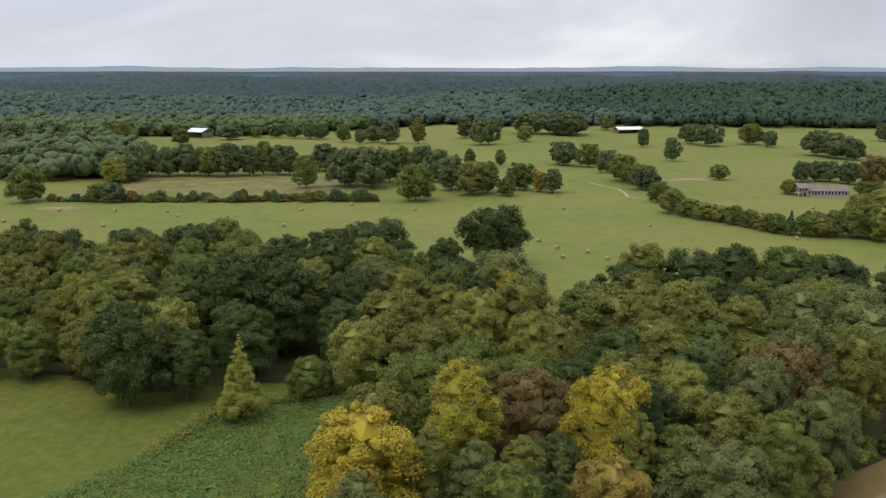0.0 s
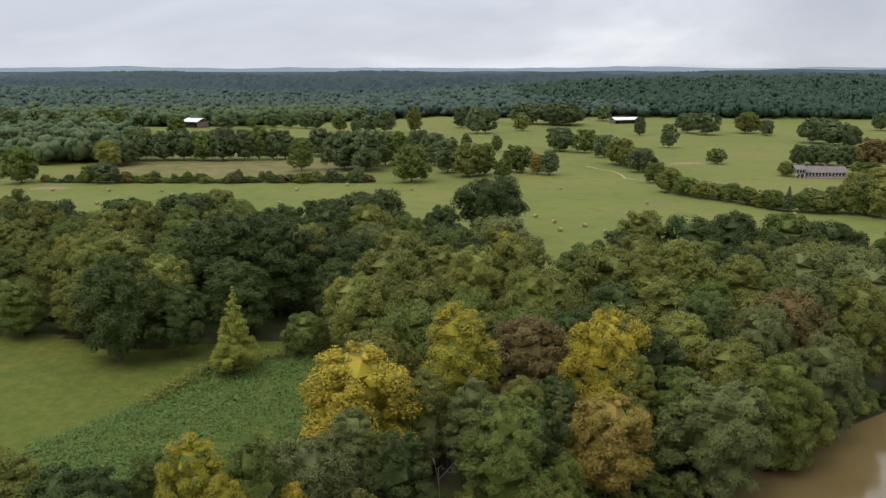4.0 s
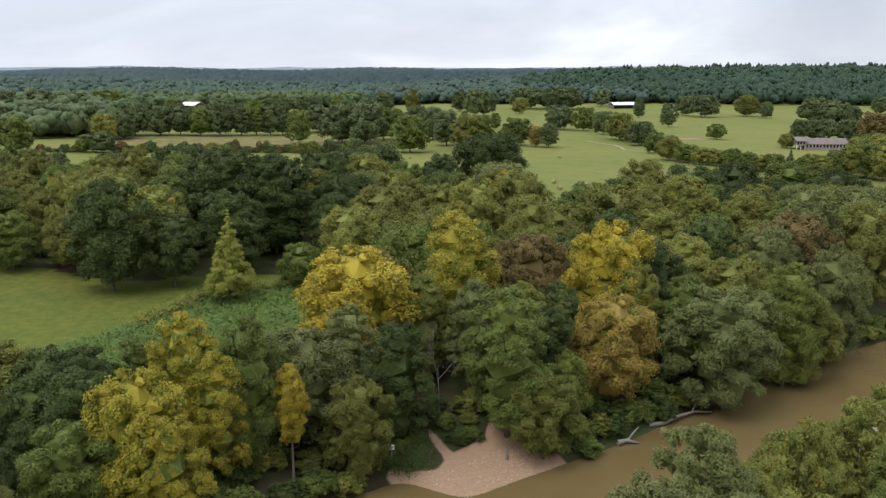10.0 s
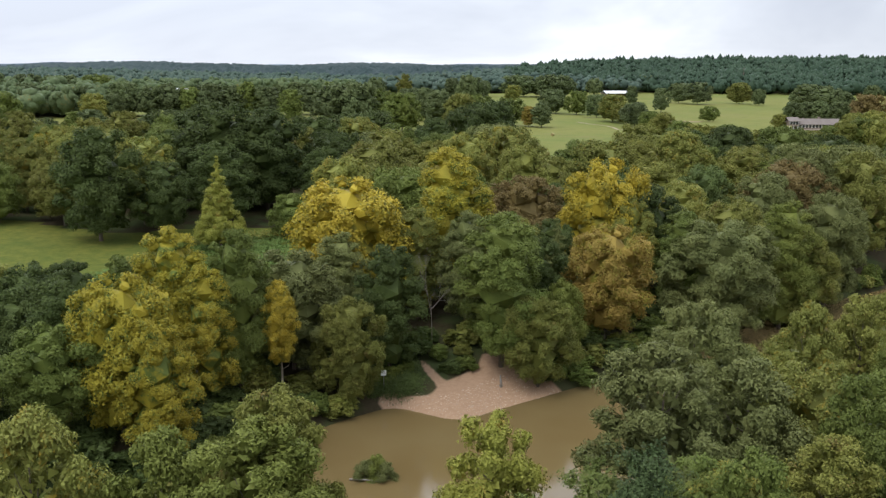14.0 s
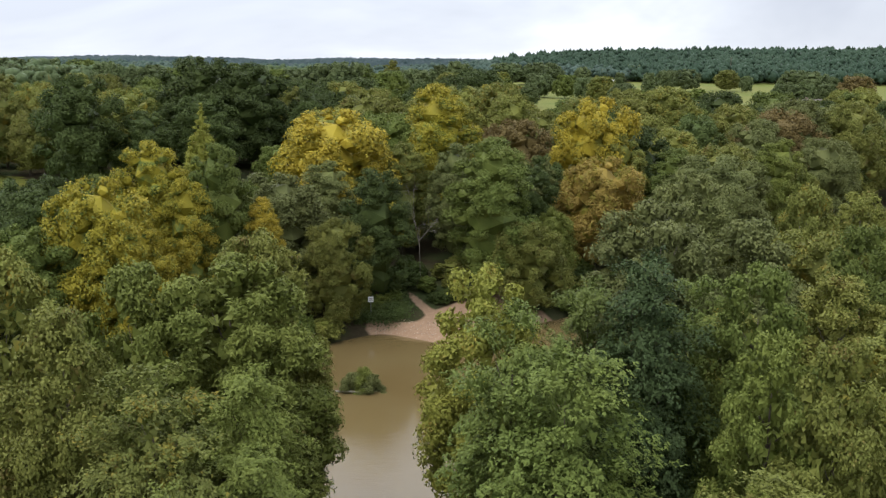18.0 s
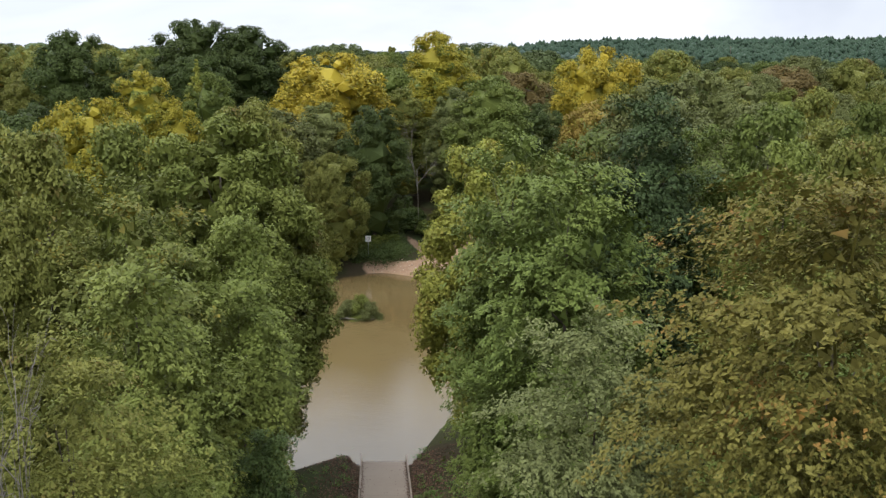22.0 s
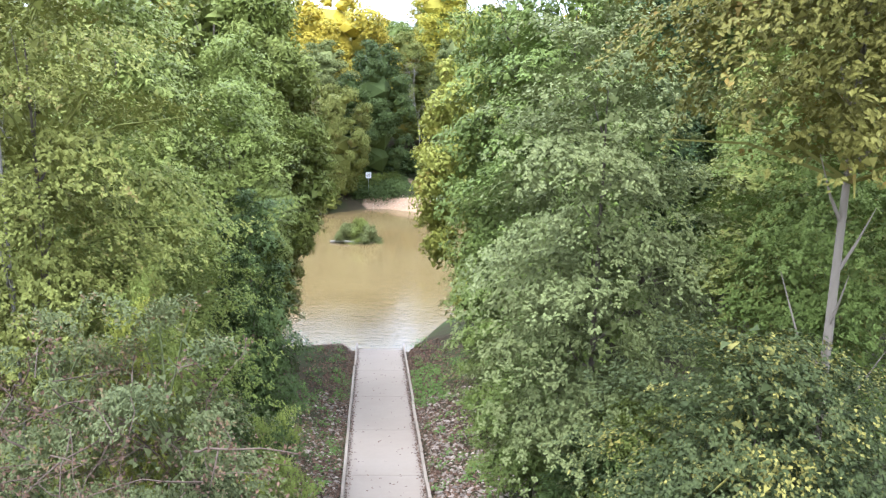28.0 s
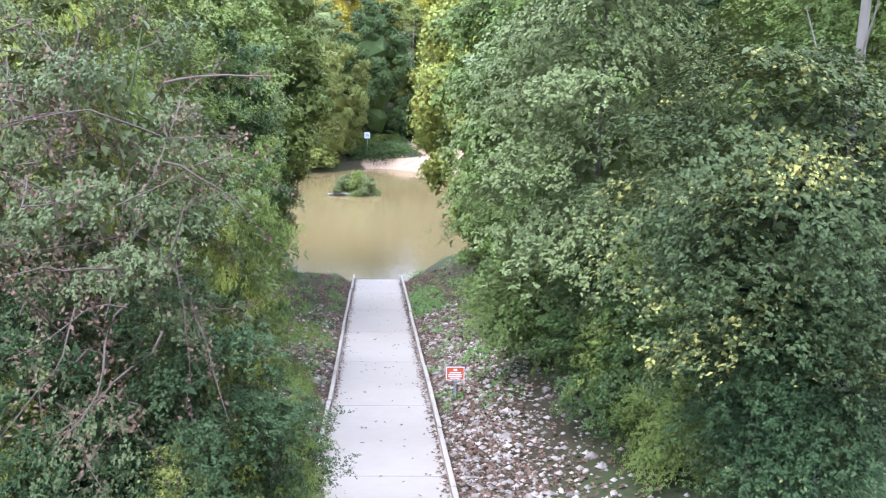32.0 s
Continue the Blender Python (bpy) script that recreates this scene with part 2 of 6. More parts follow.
def plain(name, dark, light, rough=0.8, scale=4.0, relief=0.3, depth=0.02, metal=0.0, island=0.0):
    """A two-tone weathered surface with relief at two scales."""
    m, t, b = material(name)
    big = noise_of(t, scale * 0.17, 3.0)
    fine = noise_of(t, scale * 3.0, 5.0, 0.65)
    c = mix(t, ramp(t, big, (0.3, 0.0), (0.7, 1.0)), dark, light)
    c = mix(t, 0.45, c, mix(t, fine, dark, light))
    if island:
        info = t.nodes.new("ShaderNodeObjectInfo").outputs["Random"]
        isl = t.nodes.new("ShaderNodeNewGeometry").outputs["Random Per Island"]
        s = t.nodes.new("ShaderNodeMath")
        s.operation = "ADD"
        t.links.new(info, s.inputs[0])
        t.links.new(isl, s.inputs[1])
        f = t.nodes.new("ShaderNodeMath")
        f.operation = "FRACT"
        t.links.new(s.outputs[0], f.inputs[0])
        v = node(t, "ShaderNodeMapRange", {"Value": f.outputs[0]}, **{"To Min": 1 - island, "To Max": 1 + island})
        c = node(t, "ShaderNodeHueSaturation", {"Color": c, "Value": v.outputs[0]}).outputs[0]
    t.links.new(c, b.inputs["Base Color"])
    b.inputs["Roughness"].default_value, b.inputs["Metallic"].default_value = rough, metal
    b.inputs["Specular IOR Level"].default_value = 0.3
    bump(t, b, fine, relief, depth)
    return m


BARK = plain("bark_grey_brown", (0.055, 0.042, 0.030), (0.145, 0.118, 0.092), 0.9, 3.0, 0.8, 0.05)
BARK_PALE = plain("bark_pale_grey", (0.115, 0.092, 0.066), (0.25, 0.21, 0.165), 0.85, 3.0, 0.6, 0.03)
DEAD = plain("dead_wood_grey", (0.13, 0.112, 0.095), (0.29, 0.262, 0.23), 0.9, 3.0, 0.6, 0.03)
DRY_LEAF = plain("dry_vine_leaves", (0.060, 0.032, 0.018), (0.125, 0.074, 0.044), 0.9, 8.0, 0.5, 0.02, island=0.35)
VINE_STEM = plain("vine_stems_brown", (0.048, 0.032, 0.022), (0.115, 0.080, 0.058), 0.9, 4.0, 0.5, 0.02)
CONCRETE = plain("ramp_concrete", (0.235, 0.186, 0.142), (0.322, 0.264, 0.208), 0.85, 1.2, 0.25, 0.01)
KERB = plain("kerb_concrete", (0.20, 0.155, 0.115), (0.36, 0.295, 0.23), 0.9, 3.0, 0.4, 0.02)
STONE = plain("riprap_stone", (0.165, 0.128, 0.100), (0.345, 0.285, 0.235), 0.9, 4.0, 0.6, 0.03, island=0.4)
PEBBLE = plain("beach_pebbles", (0.34, 0.245, 0.175), (0.54, 0.42, 0.32), 0.9, 6.0, 0.4, 0.02, island=0.35)
HAY = plain("hay", (0.24, 0.20, 0.075), (0.40, 0.34, 0.15), 0.95, 6.0, 0.8, 0.04)
HAY_END = plain("hay_bale_end", (0.20, 0.16, 0.06), (0.32, 0.26, 0.12), 0.95, 9.0, 0.8, 0.04)
ROOF_METAL = plain("galvanised_roof", (0.55, 0.56, 0.58), (0.78, 0.79, 0.80), 0.5, 0.8, 0.2, 0.02, 0.15)
ROOF_SHINGLE = plain("roof_shingles_grey", (0.13, 0.108, 0.095), (0.21, 0.18, 0.16), 0.9, 2.0, 0.5, 0.02)
BRICK = plain("house_brick", (0.17, 0.13, 0.105), (0.29, 0.23, 0.185), 0.9, 3.0, 0.4, 0.02)
WHITE = plain("white_paint", (0.62, 0.62, 0.60), (0.80, 0.80, 0.78), 0.6, 2.0, 0.1, 0.005)
TIMBER = plain("weathered_timber", (0.10, 0.075, 0.055), (0.24, 0.19, 0.15), 0.9, 3.0, 0.6, 0.02)
SIGN_RED = plain("sign_orange_red", (0.42, 0.085, 0.030), (0.54, 0.12, 0.045), 0.45, 3.0, 0.05, 0.002)
SIGN_WHITE = plain("sign_white", (0.70, 0.70, 0.68), (0.82, 0.82, 0.80), 0.45, 3.0, 0.05, 0.002)
STEEL = plain("galvanised_post", (0.30, 0.31, 0.31), (0.50, 0.51, 0.51), 0.5, 5.0, 0.1, 0.005, 0.6)
SOIL = plain("bare_tan_soil", (0.155, 0.115, 0.062), (0.27, 0.205, 0.13), 0.95, 2.0, 0.3, 0.02)
LITTER_PATH = plain("track_gravel", (0.24, 0.19, 0.12), (0.36, 0.30, 0.21), 0.95, 2.0, 0.3, 0.02)
LITTER = plain("leaf_litter", (0.065, 0.036, 0.023), (0.160, 0.095, 0.060), 0.9, 8.0, 0.5, 0.02, island=0.45)

GLASS, gt, gb = material("dark_window_glass")
gb.inputs["Base Color"].default_value = (0.03, 0.035, 0.04, 1)
gb.inputs["Roughness"].default_value = 0.08

# silty river water: brown body, smooth skin with slow ripples
WATER, wt2, wb = material("silty_river_water")
wn = noise_of(wt2, 0.05, 3.0)
t_c = mix(wt2, ramp(wt2, wn, (0.35, 0.0), (0.65, 1.0)), (0.138, 0.095, 0.038), (0.163, 0.119, 0.052))
wt2.links.new(t_c, wb.inputs["Base Color"])
wb.inputs["Roughness"].default_value = 0.06
wb.inputs["IOR"].default_value = 1.48
wb.inputs["Specular IOR Level"].default_value = 0.8
w_co2 = wt2.nodes.new("ShaderNodeTexCoord").outputs["Object"]
w_mp = node(wt2, "ShaderNodeMapping", {"Vector": w_co2}, Rotation=(0, 0, radians(37)), Scale=(0.5, 1.3, 1))
rip = node(wt2, "ShaderNodeTexNoise", {"Vector": w_mp.outputs[0]}, Scale=1.9, Detail=5.0, Roughness=0.65, Distortion=0.6)
# a breeze roughens the near half of the river
gust = node(wt2, "ShaderNodeSeparateXYZ", {"Vector": w_co2}).outputs["Y"]
gust = node(wt2, "ShaderNodeMath", {0: gust, 1: node(wt2, "ShaderNodeMapRange", {"Value": noise_of(wt2, 0.12, 3.0)}, **{"To Min": -9.0, "To Max": 9.0}).outputs[0]}).outputs[0]
gust = node(wt2, "ShaderNodeMapRange", {"Value": gust}, **{"From Min": 68.0, "From Max": 80.0, "To Min": 3.0, "To Max": 1.0}).outputs[0]
wt2.links.new(node(wt2, "ShaderNodeMapRange", {"Value": gust}, **{"From Min": 1.0, "From Max": 3.0, "To Min": 0.05, "To Max": 0.10}).outputs[0], wb.inputs["Roughness"])
wave = wt2.nodes.new("ShaderNodeMath")
wave.operation = "MULTIPLY"
wt2.links.new(gust, wave.inputs[0])
wt2.links.new(rip.outputs["Fac"], wave.inputs[1])
bump(wt2, wb, wave.outputs[0], 0.07, 0.10)

# ground: masks in the mesh say where grass, weeds, gravel and stubble lie; noise frays their edges
GROUND, g_t, g_b = material("ground")
att = g_t.nodes.new("ShaderNodeVertexColor")
att.layer_name = "cover"
sep = g_t.nodes.new("ShaderNodeSeparateColor")
g_t.links.new(att.outputs["Color"], sep.inputs[0])
fine_n = noise_of(g_t, 1.6, 5.0, 0.65)
mid_n = noise_of(g_t, 0.11, 4.0, 0.6)
big_n = noise_of(g_t, 0.012, 4.0, 0.55)


def frayed(channel, amount=0.5):
    a = g_t.nodes.new("ShaderNodeMath")
    a.operation = "MULTIPLY_ADD"
    g_t.links.new(mid_n, a.inputs[0])
    a.inputs[1].default_value = amount
    g_t.links.new(sep.outputs[channel], a.inputs[2])
    return ramp(g_t, a.outputs[0], (0.42 + amount / 2, 0.0), (0.58 + amount / 2, 1.0))


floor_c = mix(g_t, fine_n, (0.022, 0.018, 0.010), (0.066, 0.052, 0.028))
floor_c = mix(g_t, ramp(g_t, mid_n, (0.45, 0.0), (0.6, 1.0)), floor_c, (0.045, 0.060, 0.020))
grass = mix(g_t, fine_n, (0.084, 0.100, 0.017), (0.128, 0.142, 0.028))
grass = mix(g_t, ramp(g_t, big_n, (0.38, 0.0), (0.62, 1.0)), grass, mix(g_t, fine_n, (0.116, 0.116, 0.021), (0.164, 0.150, 0.034)))
grass = mix(g_t, ramp(g_t, mid_n, (0.5, 0.0), (0.72, 0.6)), grass, (0.068, 0.098, 0.020))
tuft_n = noise_of(g_t, 0.45, 5.0, 0.7)
grass = mix(g_t, ramp(g_t, tuft_n, (0.40, 0.55), (0.62, 0.0)), grass, (0.052, 0.082, 0.016))
# grazed pasture, greener than the mown meadow by the river
past = mix(g_t, fine_n, (0.112, 0.136, 0.030), (0.156, 0.174, 0.046))
past = mix(g_t, ramp(g_t, big_n, (0.38, 0.0), (0.62, 1.0)), past, mix(g_t, fine_n, (0.142, 0.148, 0.036), (0.190, 0.186, 0.056)))
past = mix(g_t, ramp(g_t, noise_of(g_t, 0.034, 5.0, 0.65), (0.54, 0.0), (0.70, 0.55)), past, (0.165, 0.142, 0.060))
past = mix(g_t, ramp(g_t, mid_n, (0.5, 0.0), (0.72, 0.5)), past, (0.084, 0.112, 0.026))
grass = mix(g_t, att.outputs["Alpha"], grass, past)
dry = mix(g_t, ramp(g_t, mid_n, (0.35, 0.0), (0.65, 1.0)), (0.110, 0.118, 0.036), (0.205, 0.160, 0.072))
dirt = mix(g_t, fine_n, (0.24, 0.145, 0.088), (0.40, 0.275, 0.18))
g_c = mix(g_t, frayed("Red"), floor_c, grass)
g_c = mix(g_t, frayed("Green"), g_c, dry)
g_c = mix(g_t, frayed("Blue", 0.3), g_c, dirt)
g_t.links.new(g_c, g_b.inputs["Base Color"])
g_b.inputs["Roughness"].default_value = 0.95
g_b.inputs["Specular IOR Level"].default_value = 0.1
bump(g_t, g_b, fine_n, 0.7, 0.12)

# the blue of far haze is painted as the hills' base colour
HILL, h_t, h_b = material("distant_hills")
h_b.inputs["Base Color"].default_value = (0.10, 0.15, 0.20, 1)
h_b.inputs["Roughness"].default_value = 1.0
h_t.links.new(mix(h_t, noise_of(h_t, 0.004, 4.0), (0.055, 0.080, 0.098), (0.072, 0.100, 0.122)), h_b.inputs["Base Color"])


# --- lie of the land ---
# the river runs along (0.8, 0.6); s is the distance across it, u along it
def bell(v, at, width):
    return np.exp(-(((v - at) / width) ** 2))


def far_shore(u):
    return 77.0 + 4.65 * (np.tanh((u - 42) / 4) - np.tanh((u - 60.0) / 1.7)) + 1.6 * np.sin(u / 17.0) * (1 - bell(u, 60, 30))


def near_shore(u):
    return 45.5 + 1.5 * np.sin(u / 11.0 + 1.0) * (1 - bell(u, 32, 14))


def ramp_x(y):
    return -2.52 - 0.0531 * (y - 52.0)


def ramp_z(y):
    return np.interp(y, (-30, 0, 14, 20, 52, 60), (6.6, 6.1, 5.2, 4.45, 0.0, -1.15))


def land(x, y):
    x, y = np.asarray(x, float), np.asarray(y, float)
    s, u = -0.6 * x + 0.8 * y, 0.8 * x + 0.6 * y
    df, dn = s - far_shore(u), near_shore(u) - s
    beach = bell(u, 67, 11)
    far = np.interp(df, (-9, -1, 0, 2.5, 7, 20, 90, 150, 300, 600, 900, 1400), (-2.4, -0.4, 0, 1.3, 3.4, 4.6, 7.3, 10.3, 10.6, 14.5, 13, 14))
    soft = np.interp(df, (-9, 0, 12, 22, 40), (-1.6, 0, 1.2, 2.6, 5.2))
    far = np.where(df < 40, far * (1 - 0.9 * beach) + soft * 0.9 * beach, far)
    near = np.interp(dn, (-9, -1, 0, 3, 9, 30, 80), (-2.4, -0.4, 0, 1.8, 3.6, 6.4, 7.4))
    z = np.where(df > -14, far, near)
    # wooded ridge, far rise
    z = z + 35 * bell(y, 1330, 210) * (1 / (1 + np.exp(-(x - 110) / 60))) * np.where(y > 900, 1, np.clip((y - 700) / 200, 0, 1))
    r = np.hypot(x, y)
    z = z + 31 * np.clip((r - 1300) / 3500, 0, 1) ** 1.1 + (11 * np.sin(x / 330 + 1 + y / 900) * np.sin(y / 190) + 8 * np.sin(x / 260 + y / 300) - 3) * np.clip((r - 1000) / 700, 0, 1)
    z = z + 0.35 * np.sin(x / 23.0) * np.sin(y / 19.0 + 0.5) * np.clip((s - 90) / 60, 0, 1)
    # the cut of the boat ramp
    side = np.abs(x - ramp_x(y))
    cut = ramp_z(y) - 0.12 + np.clip(side - 1.75, 0, 6) * 0.34
    return np.where((s < 60) & (y < 62) & (side < 9) & (y > -40), np.minimum(z, cut), z)


def ground_z(x, y):
    return float(land(x, y))


# --- mesh helpers ---
def mesh_of(name, verts, quads=(), tris=(), smooth=False):
    """A mesh from arrays of corners, four-sided and three-sided faces."""
    me = bpy.data.meshes.new(name)
    verts = np.asarray(verts, np.float32).reshape(-1, 3)
    quads = np.asarray(quads, np.int32).reshape(-1, 4)
    tris = np.asarray(tris, np.int32).reshape(-1, 3)
    me.vertices.add(len(verts))
    me.vertices.foreach_set("co", verts.ravel())
    loops = np.concatenate((quads.ravel(), tris.ravel()))
    me.loops.add(len(loops))
    me.loops.foreach_set("vertex_index", loops)
    me.polygons.add(len(quads) + len(tris))
    start = np.concatenate((np.arange(len(quads)) * 4, len(quads) * 4 + np.arange(len(tris)) * 3)).astype(np.int32)
    me.polygons.foreach_set("loop_start", start)
    me.polygons.foreach_set("use_smooth", np.full(len(quads) + len(tris), smooth))
    me.update(calc_edges=True)
    return me


class Pieces:
    """Gathers corners and faces of several simple solids for one mesh."""

    def __init__(self):
        self.v, self.q, self.t, self.n = [], [], [], 0

    def add(self, verts, quads=(), tris=()):
        verts = np.asarray(verts, float).reshape(-1, 3)
        self.v.append(verts)
        if len(quads):
            self.q.append(np.asarray(quads).reshape(-1, 4) + self.n)
        if len(tris):
            self.t.append(np.asarray(tris).reshape(-1, 3) + self.n)
        self.n += len(verts)
        return self

    def box(self, x0, y0, z0, x1, y1, z1):
        v = [(x, y, z) for z in (z0, z1) for y in (y0, y1) for x in (x0, x1)]
        return self.add(v, [(0, 2, 3, 1), (4, 5, 7, 6), (0, 1, 5, 4), (1, 3, 7, 5), (3, 2, 6, 7), (2, 0, 4, 6)])

    def tube(self, points, radii, sides=6):
        points = np.asarray(points, float)
        rings = []
        for i, p in enumerate(points):
            d = points[min(i + 1, len(points) - 1)] - points[max(i - 1, 0)]
            d = d / (np.linalg.norm(d) + 1e-9)
            a = np.cross(d, (0.31, 0.95, 0.05) if abs(d[2]) > 0.6 else (0, 0, 1))
            a = a / np.linalg.norm(a)
            b = np.cross(d, a)
            ang = np.arange(sides) * 2 * np.pi / sides
            rings.append(p + radii[i] * (np.cos(ang)[:, None] * a + np.sin(ang)[:, None] * b))
        k = np.arange(sides)
        q = [np.stack((i * sides + k, i * sides + (k + 1) % sides, (i + 1) * sides + (k + 1) % sides, (i + 1) * sides + k), 1) for i in range(len(points) - 1)]
        tip = len(points) * sides
        cap = np.stack(((len(points) - 1) * sides + k, (len(points) - 1) * sides + (k + 1) % sides, np.full(sides, tip)), 1)
        return self.add(np.concatenate(rings + [points[-1:]]), np.concatenate(q), cap)

    def mesh(self, name, smooth=False):
        return mesh_of(name, np.concatenate(self.v), np.concatenate(self.q) if self.q else (), np.concatenate(self.t) if self.t else (), smooth)


G = (1 + 5 ** 0.5) / 2
ICO_V = np.array([(-1, G, 0), (1, G, 0), (-1, -G, 0), (1, -G, 0), (0, -1, G), (0, 1, G), (0, -1, -G), (0, 1, -G), (G, 0, -1), (G, 0, 1), (-G, 0, -1), (-G, 0, 1)]) / np.sqrt(1 + G * G)
ICO_F = np.array([(0, 11, 5), (0, 5, 1), (0, 1, 7), (0, 7, 10), (0, 10, 11), (1, 5, 9), (5, 11, 4), (11, 10, 2), (10, 7, 6), (7, 1, 8), (3, 9, 4), (3, 4, 2), (3, 2, 6), (3, 6, 8), (3, 8, 9), (4, 9, 5), (2, 4, 11), (6, 2, 10), (8, 6, 7), (9, 8, 1)])


OCT_V = np.array([(1, 0, 0), (0, 1, 0), (-1, 0, 0), (0, -1, 0), (0, 0, 1), (0, 0, -1)], float)
OCT_F = np.array([(0, 1, 4), (1, 2, 4), (2, 3, 4), (3, 0, 4), (1, 0, 5), (2, 1, 5), (3, 2, 5), (0, 3, 5)])


def part(name, me, mat, parent=None, label=""):
    ob = new(name, me)
    if mat and not me.materials:
        me.materials.append(mat)
    if parent:
        ob.parent = parent
    if label:
        ob["label"] = label
    return ob


def leaf_faces(rng, at, normal, length, width, fold=0.15, sprig=False, along=None):
    """Pointed leaves: a four-cornered blade at each place, facing along its normal. sprig: three-cornered sprigs for trees far off."""
    n = len(at)
    normal = normal / (np.linalg.norm(normal, axis=1, keepdims=True) + 1e-9)
    a = np.cross(normal, rng.normal(size=(n, 3))) if along is None else along - normal * np.sum(along * normal, axis=1, keepdims=True)
    a /= np.linalg.norm(a, axis=1, keepdims=True) + 1e-9
    b = np.cross(normal, a)
    size = rng.uniform(0.65, 1.25, (n, 1))
    lo, wi = a * length * size / 2, b * width * size / 2
    up_ = normal * (width * fold) * size
    if sprig:
        v = np.stack((at - lo * 0.8 + wi, at - lo * 0.8 - wi, at + lo * 1.2 + up_), 1)
        return v.reshape(-1, 3), np.arange(n * 3).reshape(-1, 3)
    v = np.stack((at - lo, at + wi + up_ - lo * 0.15, at + lo - up_ * 0.6, at - wi + up_ - lo * 0.15), 1)
    return v.reshape(-1, 3), np.arange(n * 4).reshape(-1, 4)


PROFILE = {  # height of the widest part, lower and upper roundness, boughs, bough size
    "oak": (0.42, 2.8, 2.1, 34, 0.37),
    "tall": (0.40, 2.6, 1.7, 34, 0.38),
    "cone": (0.14, 2.0, 1.0, 40, 0.34),
    "pine": (0.16, 2.0, 1.0, 54, 0.27),
    "willow": (0.48, 2.4, 2.2, 46, 0.31),
    "shrub": (0.30, 4.0, 2.2, 24, 0.40),
    "vine": (0.45, 4.0, 2.4, 34, 0.32),
}


def outline(kind, h):
    """The crown's half width at a share of its height, one at its widest."""
    wide, lo, hi = PROFILE[kind][:3]
    h = np.asarray(h, float)
    d = np.where(h < wide, (wide - h) / wide, (h - wide) / (1 - wide))
    if kind in ("cone", "pine"):
        return np.clip(np.where(h < wide, 1 - 0.5 * d ** 2, 1 - d ** 0.92), 0.0, 1.0)
    return np.clip(1 - d ** np.where(h < wide, lo, hi), 0.0, 1.0) ** 0.5


def boughs_of(kind, rng, height, width):
    """Centres and radii of the leaf masses that make up a crown's uneven dome."""
    count, size = PROFILE[kind][3:]
    count = int(count * (0.55 + 0.45 * height / width))
    hs = np.linspace(0, 1, 200)
    weight = outline(kind, hs) * width / 2 + 0.12 * width
    hs = np.interp((np.arange(count) + rng.uniform(0.1, 0.9, count)) / count, np.cumsum(weight) / weight.sum(), hs)
    ang = np.arange(count) * 2.39996 + rng.uniform(-0.5, 0.5, count)
    prof = outline(kind, hs)
    uneven = 1 + 0.13 * np.sin(2 * ang + rng.uniform(0, 6)) + 0.10 * np.sin(3 * ang + 5 * hs + rng.uniform(0, 6)) + rng.uniform(-0.12, 0.08, count)
    r = size * width * 0.5 * rng.uniform(0.68, 1.32, count) * ((0.28 + 0.72 * prof) if kind in ("cone", "pine") else (0.5 + 0.5 * prof))
    reach = np.clip(prof * uneven * width * 0.5 - 0.72 * r, 0, None)
    z = np.clip(hs * height, 0.55 * r, height - 0.85 * r)
    return np.stack((np.cos(ang) * reach, np.sin(ang) * reach, z, r), 1)


def unit(v):
    return v / (np.linalg.norm(v, axis=-1, keepdims=True) + 1e-9)


def apart(at, owner, balls, share, squash):
    """Which places lie outside all balls but their own."""
    keep = np.ones(len(at), bool)
    scale_ = np.array((1, 1, 1 / squash))
    for k in range(len(balls)):
        keep &= (np.sum(((at - balls[k, :3]) * scale_) ** 2, 1) > (share * balls[k, 3]) ** 2) | (owner == k)
    return keep


def inner_leaves(rng, balls, reach, leaf, count):
    """Shaded leaves that fill the inside of leaf masses, as corners and faces."""
    share = balls[:, 3] ** 2
    k = rng.choice(len(balls), count, p=share / share.sum())
    d = unit(rng.normal(size=(count, 3)))
    v, q = leaf_faces(rng, balls[k, :3] + d * balls[k, 3:4] * rng.uniform(0.1, reach, (count, 1)), d + 0.5 * rng.normal(size=d.shape), leaf, leaf * 0.8, 0.15, True)
    return v, (), q


